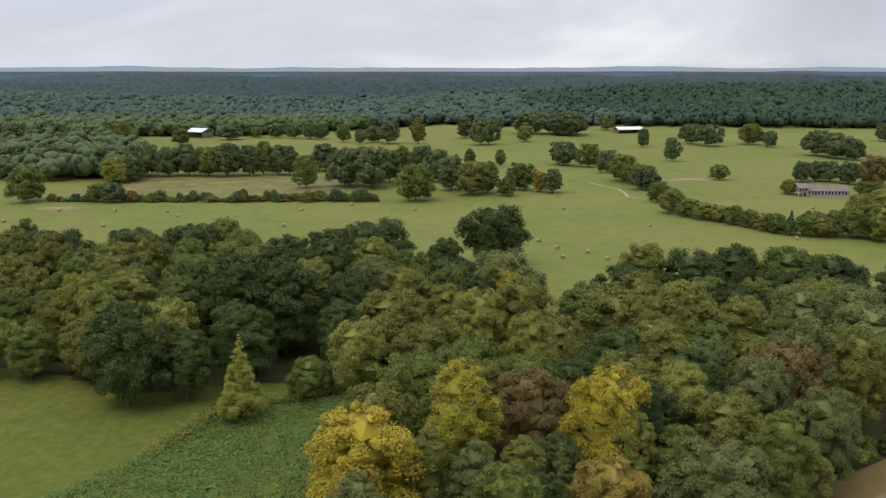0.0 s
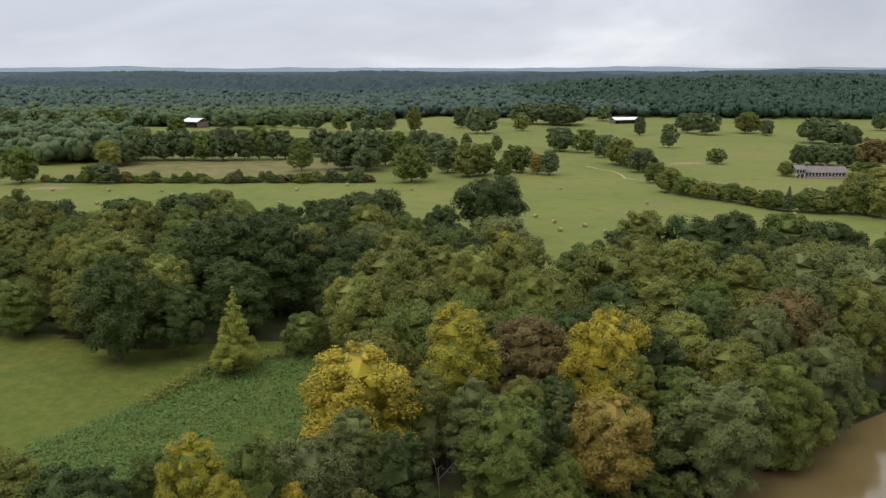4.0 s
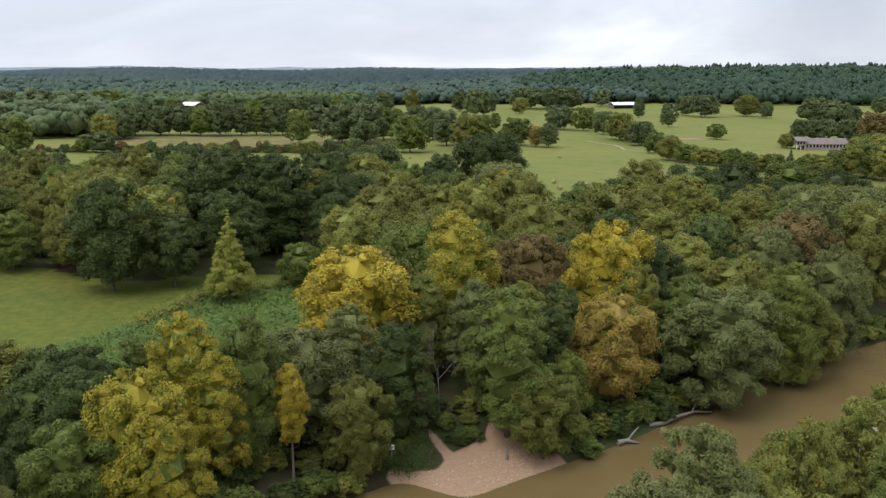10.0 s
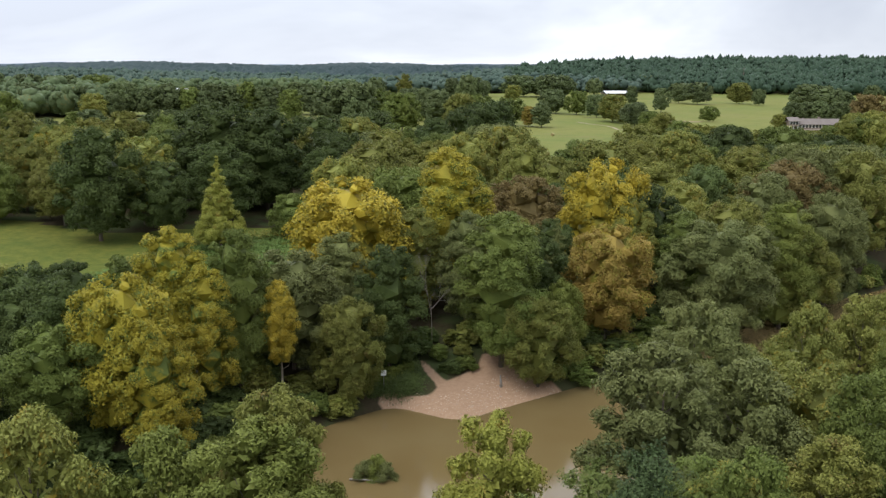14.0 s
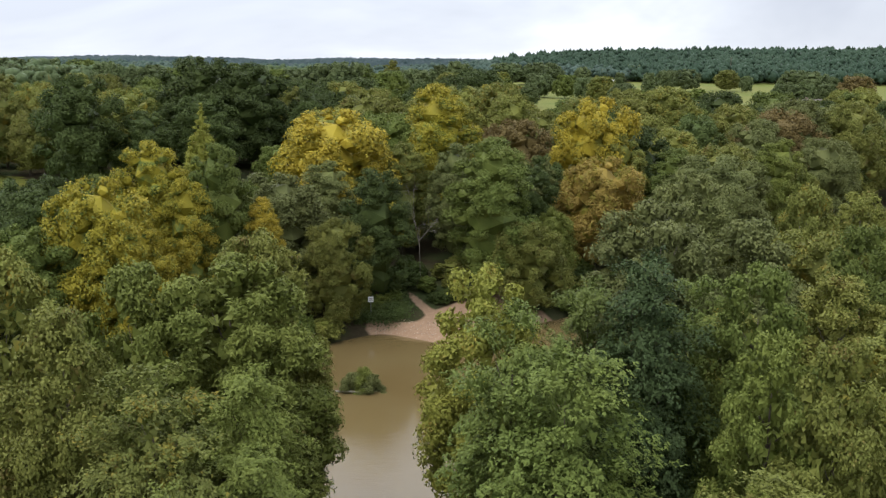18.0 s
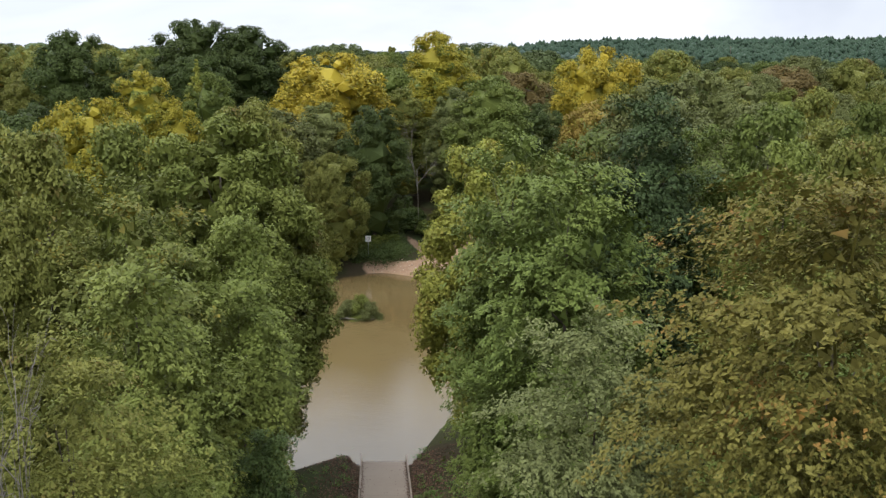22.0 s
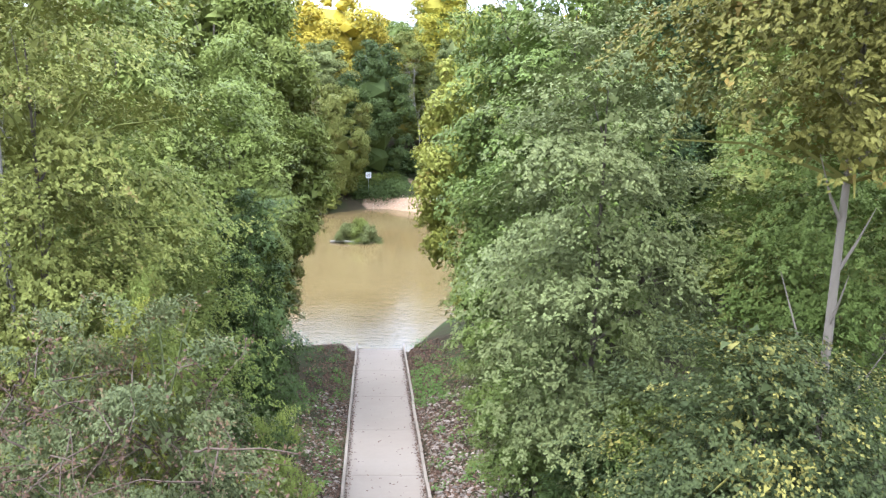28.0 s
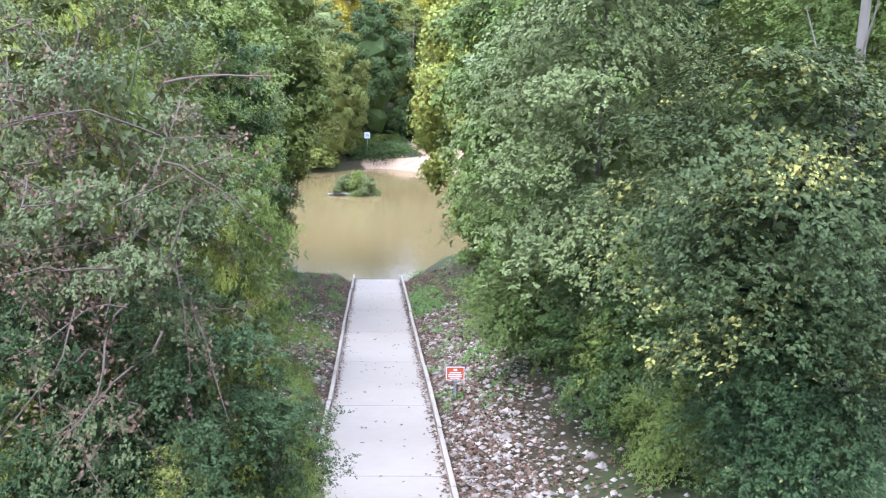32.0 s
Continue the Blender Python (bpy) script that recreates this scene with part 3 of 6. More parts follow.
def crown_mesh(kind, rng, height, width, leaf, cover, open_):
    """Leaf tufts in billows on the boughs, with creases between them, round a close inner mass of leaves."""
    big = boughs_of(kind, rng, height, width)
    flat = 0.8 if kind != "willow" else 0.7
    axis = np.stack((np.zeros(len(big)), np.zeros(len(big)), np.clip(big[:, 2] - 0.25 * width, 0.1 * height, 0.7 * height)), 1)
    outward = unit(big[:, :3] - axis)
    per = 9
    d = unit(rng.normal(size=(len(big), per, 3)) + 0.9 * outward[:, None] + (0, 0, 0.35))
    own = np.repeat(np.arange(len(big)), per)
    r1 = np.repeat(big[:, 3], per)
    at = big[own, :3] + d.reshape(-1, 3) * (0.66 * r1)[:, None] * (1, 1, flat)
    tuft = np.concatenate((at, (r1 * rng.uniform(0.34, 0.56, len(r1)))[:, None]), 1)
    keep = apart(at, own, big, 0.72, flat) & (at[:, 2] > 0.01 * height) & (at[:, 2] + 0.7 * tuft[:, 3] < height * 1.01)
    tuft, face = tuft[keep], outward[own[keep]]
    area = float((tuft[:, 3] ** 2).sum()) * 5.2
    ratio = {"pine": 0.20, "willow": 0.45, "cone": 0.5}.get(kind, 0.74)
    stretch = {"pine": 1.9, "willow": 1.25, "cone": 1.2}.get(kind, 1.0)
    count = int(cover * area / (leaf * leaf * ratio * stretch * 0.5))
    share = tuft[:, 3] ** 2
    which = rng.choice(len(tuft), int(count * 1.25), p=share / share.sum())
    d = unit(rng.normal(size=(len(which), 3)) + 0.75 * face[which] + (0, 0, 0.35))
    at = tuft[which, :3] + d * tuft[which, 3:4] * rng.uniform(0.60, 1.28, (len(which), 1)) * (1, 1, 0.85)
    keep = apart(at, which, tuft, 0.74, 0.85) & (at[:, 2] > 0.01 * height)
    at, d = at[keep][:count], d[keep][:count]
    v, q = leaf_faces(rng, at, d + 0.55 * rng.normal(size=d.shape) + (0, 0, 0.22), leaf * stretch, leaf * ratio, 0.15, True)
    p = Pieces().add(v, (), q)
    p.add(*inner_leaves(rng, tuft, 0.55, leaf * 1.7, len(at) // 6))
    hs = np.linspace(0.12, 0.8, 9)
    core = np.stack((0 * hs, 0 * hs, hs * height, (0.22 if kind in ("cone", "pine") else 0.34) * width * outline(kind, hs)), 1)
    if open_:
        p.add(*inner_leaves(rng, big, 0.7, leaf * 2.2, len(at) // 6))
        p.add(*inner_leaves(rng, core, 1.0, leaf * 3.0, 700))
        return p.mesh(kind + "_crown")
    n = len(tuft)
    jag = rng.uniform(0.30, 0.56, (n, 6, 1))
    p.add(tuft[:, None, :3] - 0.2 * (face * tuft[:, 3:4])[:, None] + OCT_V[None] * jag * tuft[:, None, 3:4] * (1, 1, 0.85), (), (OCT_F[None] + 6 * np.arange(n)[:, None, None]).reshape(-1, 3))
    n = len(big)
    jag = rng.uniform(0.42, 0.62, (n, 12, 1))
    p.add(big[:, None, :3] * (0.9, 0.9, 1) + ICO_V[None] * jag * big[:, None, 3:4] * (1, 1, flat), (), (ICO_F[None] + 12 * np.arange(n)[:, None, None]).reshape(-1, 3))
    for x, y, z, r in core[::2]:
        p.add(ICO_V * rng.uniform(0.8, 1.0, (12, 1)) * (r, r, 0.14 * height) + (x, y, z), (), ICO_F)
    return p.mesh(kind + "_crown")


def spray_mesh(kind, rng, height, width, leaf, cover, blades):
    """A crown seen close by: boughs like tilted pads, one over the other, with sprays of leaves that hang from their twigs and dark gaps between."""
    big = boughs_of(kind, rng, height, width)
    big = np.concatenate((big, boughs_of(kind, rng, height, width)[::2] * (0.8, 0.8, 1.0, 0.85)))
    n = len(big)
    out_ = unit(big[:, :3] * (1, 1, 0) + rng.normal(0, 0.05, (n, 3)) * (1, 1, 0))
    rise = np.clip((big[:, 2] / height - 0.55) * 1.3, -0.45, 0.5)[:, None] * (0, 0, 1)
    a = unit(out_ + rise + (0, 0, -0.28) + 0.22 * rng.normal(size=(n, 3)))
    b = unit(np.cross(a, rng.normal(0, 0.25, (n, 3)) + (0, 0, 1)))
    c = np.cross(b, a)
    c *= np.where(c[:, 2:] < 0, -1, 1)
    long_, wide_, thick_ = big[:, 3:4] * 1.30, big[:, 3:4] * 1.02, big[:, 3:4] * 0.30
    area = float((long_ * wide_).sum()) * 3.1
    ratio = 0.46 if kind == "willow" else 0.68
    count = int(cover * area / (leaf * leaf * ratio * 0.5))
    few = count // 6
    share = (long_ * wide_)[:, 0]
    which = rng.choice(n, few, p=share / share.sum())
    ang, rad = rng.uniform(0, 6.283, few), np.sqrt(rng.uniform(0, 1, few))
    ragged = 1 + 0.28 * np.sin(5 * ang + which) + 0.16 * np.sin(11 * ang + 2 * which)
    u, w = rad * np.cos(ang) * ragged, rad * np.sin(ang) * ragged
    lift = (1 - rad ** 2) * np.where(rng.uniform(size=few) < 0.88, 1.0, -0.6) - 0.5 * rad ** 2
    tip = big[which, :3] + a[which] * long_[which] * u[:, None] + b[which] * wide_[which] * w[:, None] + c[which] * thick_[which] * (lift + rng.normal(0, 0.16, few))[:, None]
    keep = tip[:, 2] > 0.02 * height
    tip, which = tip[keep], which[keep]
    seat = np.repeat(np.arange(len(tip)), 6)
    lean = unit(out_[which] + 0.55 * rng.normal(size=(len(tip), 3)) + (0, 0, -0.35))
    step = rng.uniform(-1.0, 1.1, len(seat))
    at = tip[seat] + lean[seat] * (leaf * 1.1 * step)[:, None] + rng.normal(0, 0.42 * leaf, (len(seat), 3))
    hang = lean[seat] + 0.6 * rng.normal(size=at.shape) + (0, 0, -0.35)
    normal = 0.80 * c[which][seat] + 0.38 * out_[which][seat] + 0.32 * rng.normal(size=at.shape) + (0, 0, 0.25)
    v, q = leaf_faces(rng, at, normal, leaf * 1.15, leaf * ratio, 0.18, not blades, hang)
    p = Pieces().add(v, q) if blades else Pieces().add(v, (), q)
    # the shaded inner leaves, and the limbs that carry the pads
    p.add(*inner_leaves(rng, big, 0.55, leaf * 1.5, len(at) // 9))
    hs = np.linspace(0.12, 0.8, 9)
    core = np.stack((0 * hs, 0 * hs, hs * height, 0.36 * width * outline(kind, hs)), 1)
    p.add(*inner_leaves(rng, core, 0.85, leaf * 2.6, 650))
    for i in range(0, n, 2):
        foot = np.array((0, 0, max(0.0, big[i, 2] - 0.35 * width * rng.uniform(0.4, 1.0))))
        end = big[i, :3] + a[i] * long_[i] * 0.7
        p.tube([foot, foot + (end - foot) * 0.55 + (0, 0, 0.04 * width), end], [0.006 * width, 0.0045 * width, 0.002 * width], 3)
    return p.mesh(kind + "_crown")


def wood_mesh(rng, lean):
    """A tapered, slightly bent trunk one metre high with limbs that rise into the crown."""
    hs = np.linspace(0, 0.97, 5 if lean else 8)
    bend = rng.normal(0, 0.018, 2)
    pts = np.stack((bend[0] * np.sin(hs * 3), bend[1] * np.sin(hs * 2.4), hs - 0.02), 1)
    r = 0.0155
    p = Pieces().tube(pts, r * (1.2 - 0.6 * hs - 0.5 * hs ** 2) * np.where(hs == 0, 1.4, 1), 5 if lean else 8)
    for i in range(0, 11, 3 if lean else 1):
        h0 = 0.3 + 0.055 * i
        ang, reach = i * 2.4 + rng.uniform(-0.4, 0.4), rng.uniform(0.10, 0.17) * (1.25 - 0.06 * i)
        a = np.array((np.interp(h0, pts[:, 2], pts[:, 0]), np.interp(h0, pts[:, 2], pts[:, 1]), h0))
        d = np.array((math.cos(ang), math.sin(ang), 0))
        p.tube([a, a + d * reach * 0.5 + (0, 0, 0.03), a + d * reach + (0, 0, rng.uniform(0.06, 0.12))], [r * 0.30, r * 0.18, r * 0.05], 3 if lean else 5)
    return p.mesh("tree_wood", True)


def bare_mesh(rng, height, width):
    """A leafless tree: forked limbs down to twigs."""
    p = Pieces()

    def grow(a, d, length, r, level):
        d = d / np.linalg.norm(d)
        m = a + d * length * 0.5 + rng.normal(0, 0.05 * length, 3)
        b = a + d * length + rng.normal(0, 0.06 * length, 3)
        p.tube([a, m, b], [r, r * 0.8, r * 0.55], 5 if level < 2 else 3)
        if level >= 4:
            return
        for _ in range((3, 4, 4, 3)[level]):
            side = rng.normal(size=3) * (0.55, 0.7, 0.8, 0.9)[level] * np.array((1, 1, 0.55))
            grow(a + (b - a) * rng.uniform(0.55, 1.0), d + side, length * rng.uniform(0.45, 0.72), r * 0.5, level + 1)

    grow(np.zeros(3), np.array((0.05, 0.02, 1.0)), 0.46 * height, 0.0085 * height, 0)
    v = np.concatenate(p.v)
    v *= np.array((width / max(np.ptp(v[:, 0]), 1e-3), width / max(np.ptp(v[:, 1]), 1e-3), height / v[:, 2].max()))
    p.v = [v]
    return p.mesh("bare_wood", True)


SIZES = {  # crown width, leaf, cover, variants
    "front": (5.5, 0.080, 0.48, 2),
    "close": (6.0, 0.130, 0.72, 2),
    "near": (8.0, 0.200, 0.58, 2),
    "bank": (12.0, 0.29, 0.52, 2),
    "belt": (16.0, 0.40, 0.50, 2),
    "field": (18.0, 0.80, 0.60, 3),
    "low": (4.4, 0.34, 0.60, 2),
}
SLIM = (0.85, 1.3, 2.0)  # crown heights over their widths
LIBRARY = {}
WOODS = {}


def stock(kind, lod, slim):
    """The shared crowns of one kind of tree at one fineness and one slimness."""
    slim = min(SLIM, key=lambda v: abs(math.log(v / slim)))
    if (kind, lod, slim) not in LIBRARY:
        width, leaf, cover, variants = SIZES[lod]
        rows = []
        for i in range(variants if kind in ("oak", "willow") else 1 if lod in ("front", "close") else 2):
            rng = np.random.default_rng(sum(map(ord, kind + lod)) * 31 + i + int(slim * 1000))
            if lod in ("front", "close") and kind not in ("cone", "pine"):
                me = spray_mesh(kind, rng, width * slim, width, leaf, cover, lod == "front")
            else:
                me = crown_mesh(kind, rng, width * slim, width, leaf, cover, lod in ("near", "close", "front"))
            me.name = f"{kind}_{lod}_crown"
            rows.append((me, width * slim, width))
        LIBRARY[kind, lod, slim] = rows
    return LIBRARY[kind, lod, slim]


def wood(bare):
    """Shared trunks with limbs, one metre high, or leafless trees."""
    if bare not in WOODS:
        WOODS[bare] = [bare_mesh(np.random.default_rng(900 + i), 1.0, 0.5) if bare == "bare" else wood_mesh(np.random.default_rng(700 + i), bare == "lean") for i in range(4)]
    return WOODS[bare]


WORDS = {"bright": "bright yellow-green", "dark": "dark green", "field": "deep green", "green": "green", "fresh": "fresh green", "lime": "yellow-green", "gold": "golden yellow", "yellow": "greenish yellow",
         "olive": "olive green", "brown": "brown and gold", "rust": "rusty brown", "grey": "grey-green", "blue": "bluish green", "pine": "dark needled",
         "turning": "orange-tinged leaves", "maple": "green yellow-tipped", "silver": "pale grey-green", "pale": "pale sky-lit green", "vine": "vine-covered green"}
KINDS = {"oak": ("oak_tree", "round-crowned", "tree"), "tall": ("poplar_tree", "tall", "tree"), "cone": ("conical_tree", "slim pointed", "tree"),
         "pine": ("pine_tree", "tall pointed", "tree"), "willow": ("willow_tree", "soft spreading", "tree"), "shrub": ("shrub", "low bushy", "shrub"),
         "vine": ("vine_thicket", "tall tangled", "thicket"), "dead": ("dead_tree", "leafless", "tree")}
WHERE = {"front": "beside the ramp", "close": "beside the ramp", "near": "on the near riverbank", "bank": "on the far riverbank", "belt": "behind the river", "field": "in the pasture", "low": "along the shore"}
PLACED = []
tree_rng = np.random.default_rng(77)


def tree(kind, lod, x, y, top, width, colour, low=0.30, where="", sink=0.15):
    """One tree with its foot on the ground, its top at that height and a crown of that width;
    low says how far up the stem the leaves begin."""
    own = np.random.default_rng(int(abs(x) * 131 + abs(y) * 977 + abs(top) * 13))
    z = ground_z(x, y) - sink
    if lod == "field" and colour == "dark":
        colour = "field"
    where = where or WHERE[lod]
    tall_ = max(0.6, top - z)
    name, shape, cat = KINDS[kind]
    root = new(name)
    root.empty_display_size = 0.5
    root.matrix_basis = Matrix.LocRotScale((x, y, z), Euler((0, 0, float(own.uniform(0, 6.28)))), None)
    bark = DEAD if kind == "dead" else BARK_PALE if colour in ("gold", "turning") else BARK
    woods = wood("bare" if kind == "dead" else "full" if lod in ("front", "close", "near") else "lean")
    stem = part("trunk", woods[int(own.integers(4))], None, root)
    if not stem.data.materials:
        stem.data.materials.append(bark)
    stem.material_slots[0].link = "OBJECT"
    stem.material_slots[0].material = bark
    if kind == "dead":
        stem.scale = (width * 2, width * 2, tall_)
        tagged(root, f"bare grey dead tree with forked branches {where}", "tree", "trees " + where)
    else:
        thick = min(tall_ * 0.8, width * 2.0) * (0.5 if lod == "front" else 0.72 if lod == "close" else 1)
        stem.scale = (thick, thick, tall_ * (0.7 if kind in ("shrub", "vine") else 0.9))
        bottom = 0.06 if kind in ("shrub", "vine") else 0.09 if low <= 0.3 else 0.09 + 0.6 * (low - 0.3)
        h = tall_ * (1 - bottom)
        rows = stock(kind, lod, h / width)
        crown, h0, w0 = rows[int(own.integers(len(rows)))]
        if not crown.materials:
            crown.materials.append(LEAF[colour])
        ob = part("crown", crown, None, root)
        ob.material_slots[0].link = "OBJECT"
        ob.material_slots[0].material = LEAF[colour]
        ob.matrix_basis = Matrix.LocRotScale((0, 0, tall_ - h), Euler((0, 0, float(own.uniform(0, 6.28)))), (width / w0, width / w0, h / h0))
        words = WORDS[colour] if "leaves" in WORDS[colour] else WORDS[colour] + " foliage"
        tagged(root, f"{shape} {cat} with {words} {where}", cat, cat + "s " + where)
    PLACED.append((x, y, width))
    return root


def fill(kinds, lod, spots, tops, widths, room=0.42, low=0.30, where=""):
    """Fills a wood between the trees that are already set."""
    for x, y in spots:
        w = float(tree_rng.uniform(*widths))
        if any((x - a) ** 2 + (y - b) ** 2 < (room * (w + c)) ** 2 for a, b, c in PLACED):
            continue
        kind, colour = kinds[int(tree_rng.integers(len(kinds)))]
        tree(kind, lod, x, y, ground_z(x, y) + float(tree_rng.uniform(*tops)), w, colour, low, where)


def grid(x0, x1, y0, y1, step, ok):
    rng = np.random.default_rng(int(abs(x0 * 7 + y1 * 3)) + 5)
    spots = []
    for j, y in enumerate(np.arange(y0, y1, step * 0.87)):
        for x in np.arange(x0 + (j % 2) * step / 2, x1, step):
            a, b = x + rng.uniform(-0.35, 0.35) * step, y + rng.uniform(-0.35, 0.35) * step
            if ok(a, b):
                spots.append((float(a), float(b)))
    return spots


def inside(poly, x, y):
    hit = False
    for (ax, ay), (bx, by) in zip(poly, poly[1:] + poly[:1]):
        if (ay > y) != (by > y) and x < (bx - ax) * (y - ay) / (by - ay) + ax:
            hit = not hit
    return hit


MEADOW = [(-200, 92), (-78, 98), (-46, 116), (-26, 132), (-8, 156), (-5, 178), (-8, 187), (-30, 182), (-54, 178), (-70, 174), (-95, 184), (-120, 190), (-200, 200)]
WEEDS = [(-76, 126), (-56, 156), (-50, 172), (-30, 182), (-7, 187), (-5, 176), (-9, 158), (-26, 136), (-44, 118), (-66, 106)]
STRIP = [(-215, 468), (-62, 480), (-52, 520), (-60, 562), (-205, 535)]


def belt_back(x):
    return float(np.interp(x, (-300, -30, -12, 12, 26, 34, 50, 62, 130, 200, 300), (292, 292, 262, 262, 240, 226, 234, 262, 258, 262, 300)))


def far_edge(x):
    return float(np.interp(x, (-330, -205, -120, 0, 100, 400, 900), (885, 885, 950, 1090, 1010, 1000, 1000)))


def wooded(x, y):
    """Whether the woods beyond the pastures cover a place."""
    return y > far_edge(x) or y > 520 and x < -0.372 * y + 8 * math.sin(y / 31.0)


def across(x, y):
    u = 0.8 * x + 0.6 * y
    return -0.6 * x + 0.8 * y - float(far_shore(u))


# --- the ground, one sheet out to the far rise ---
def steps(*runs):
    out_ = [runs[0][0]]
    for a, b, d0, d1 in runs:
        v = a
        while v < b - 1e-6:
            f = (v - a) / (b - a)
            v = min(b, v + d0 * (d1 / d0) ** f)
            out_.append(v)
    return np.array(out_)


xs = np.concatenate((-steps((9, 70, 1.2, 4), (70, 600, 5, 60), (600, 3600, 100, 500))[::-1], steps((-9 + 0.5, 9, 0.5, 0.5)), steps((9, 110, 1.2, 4), (110, 600, 5, 60), (600, 3600, 100, 500))[1:]))
ys = np.concatenate((-steps((10, 200, 3, 40), (200, 1500, 60, 400))[::-1], steps((-9, 62, 0.8, 0.8), (62, 130, 0.9, 1.5), (130, 320, 2.2, 5), (320, 1000, 8, 30), (1000, 4700, 40, 220))))
gx, gy = np.meshgrid(xs, ys)
gz = land(gx, gy)
nx, ny = len(xs), len(ys)
idx = np.arange(nx * ny).reshape(ny, nx)
ground_mesh = mesh_of("ground", np.stack((gx, gy, gz), -1), np.stack((idx[:-1, :-1], idx[:-1, 1:], idx[1:, 1:], idx[1:, :-1]), -1), (), True)
cover = np.zeros((ny, nx, 4))
cover[..., 3] = 0
for j in range(ny):
    for i in range(nx):
        x, y = float(xs[i]), float(ys[j])
        if -200 < x < 0 and 108 < y < 216 and (inside(MEADOW, x, y) or inside(MEADOW, x, y - 8)):
            cover[j, i, 0] = 1
        if abs(x) < 700 and belt_back(x) - 6 < y < far_edge(x) + 8 and not (y > 540 and x < -0.39 * y):
            cover[j, i, 0] = cover[j, i, 3] = 1
            if inside(STRIP, x, y):
                cover[j, i, 1] = 0.9
            d = min(math.hypot((x - a) / c, (y - b) / e) for a, b, c, e in ((165, 554, 11, 5), (-198, 426, 9, 3), (150, 549, 7, 4)))
            cover[j, i, 2] = max(0.0, 1.0 - 0.5 * d)
        if y < 130 and x < 40:
            df, u = across(x, y), 0.8 * x + 0.6 * y
            if df > -12:
                reach = float(np.interp(u, (57, 60, 63, 66, 70, 73, 76, 79), (2, 4, 6.5, 9, 9.5, 9.5, 12, 9)))
                sand = float(np.interp(u, (55, 58, 78, 81), (0, 1, 1, 0))) * float(np.interp(df - reach, (-1, 2), (1, 0)))
                path = 0.85 * float(bell(x - np.interp(y, (104, 109, 113, 118, 123), (2.5, 1.2, -0.6, -2.4, -4.4)), 0, 1.6 - 0.05 * (y - 104))) * float(np.interp(y, (100, 104, 113, 121), (0, 1, 0.85, 0)))
                cover[j, i, 2] = max(sand, path)
            elif y < 62:
                side = abs(x - float(ramp_x(y)))
                cover[j, i, 2] = float(np.interp(side, (0, 4.6, 6.6), (0.42, 0.40, 0)))
ca = ground_mesh.color_attributes.new("cover", "FLOAT_COLOR", "POINT")
ca.data.foreach_set("color", cover.astype(np.float32).ravel())
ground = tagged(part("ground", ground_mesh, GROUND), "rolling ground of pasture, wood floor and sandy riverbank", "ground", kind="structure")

us, ss = np.linspace(-330, 420, 60), np.linspace(28, 96, 10)
ug, sg = np.meshgrid(us, ss)
wi = np.arange(ug.size).reshape(ug.shape)
water = tagged(part("water", mesh_of("water", np.stack((0.8 * ug - 0.6 * sg, 0.6 * ug + 0.8 * sg, np.zeros_like(ug)), -1),
               np.stack((wi[:-1, :-1], wi[:-1, 1:], wi[1:, 1:], wi[1:, :-1]), -1)), WATER), "slow muddy brown river between wooded banks", "river", kind="structure")

# distant hills beyond the woods, coloured blue for haze
hp = Pieces()
for dist, low, tall_, seed in ((4640, 44, 14, 3), (4780, 48, 22, 8)):
    ang = np.linspace(-0.75, 0.75, 160)
    h = low + 6 + tall_ * np.array([0.5 + 0.5 * noise.fractal((a * 9 + seed, seed, 0), 0.8, 2.2, 4) for a in ang]) + 14 * np.clip(ang / 0.4, 0, 1)
    hx, hy = dist * np.sin(ang), dist * np.cos(ang)
    front = np.stack((hx, hy, np.full_like(h, 20)), 1)
    ridge = np.stack((hx * 1.01, hy * 1.01, h), 1)
    back = np.stack((hx * 1.02, hy * 1.02, np.zeros_like(h)), 1)
    k = np.arange(159)
    hp.add(np.concatenate((front, ridge, back)), np.concatenate((np.stack((k, k + 1, k + 161, k + 160), 1), np.stack((k + 160, k + 161, k + 321, k + 320), 1))))
tagged(part("distant_hills", hp.mesh("distant_hills", True), HILL), "low hills along the horizon, blue haze in their colour", "hills", kind="structure")


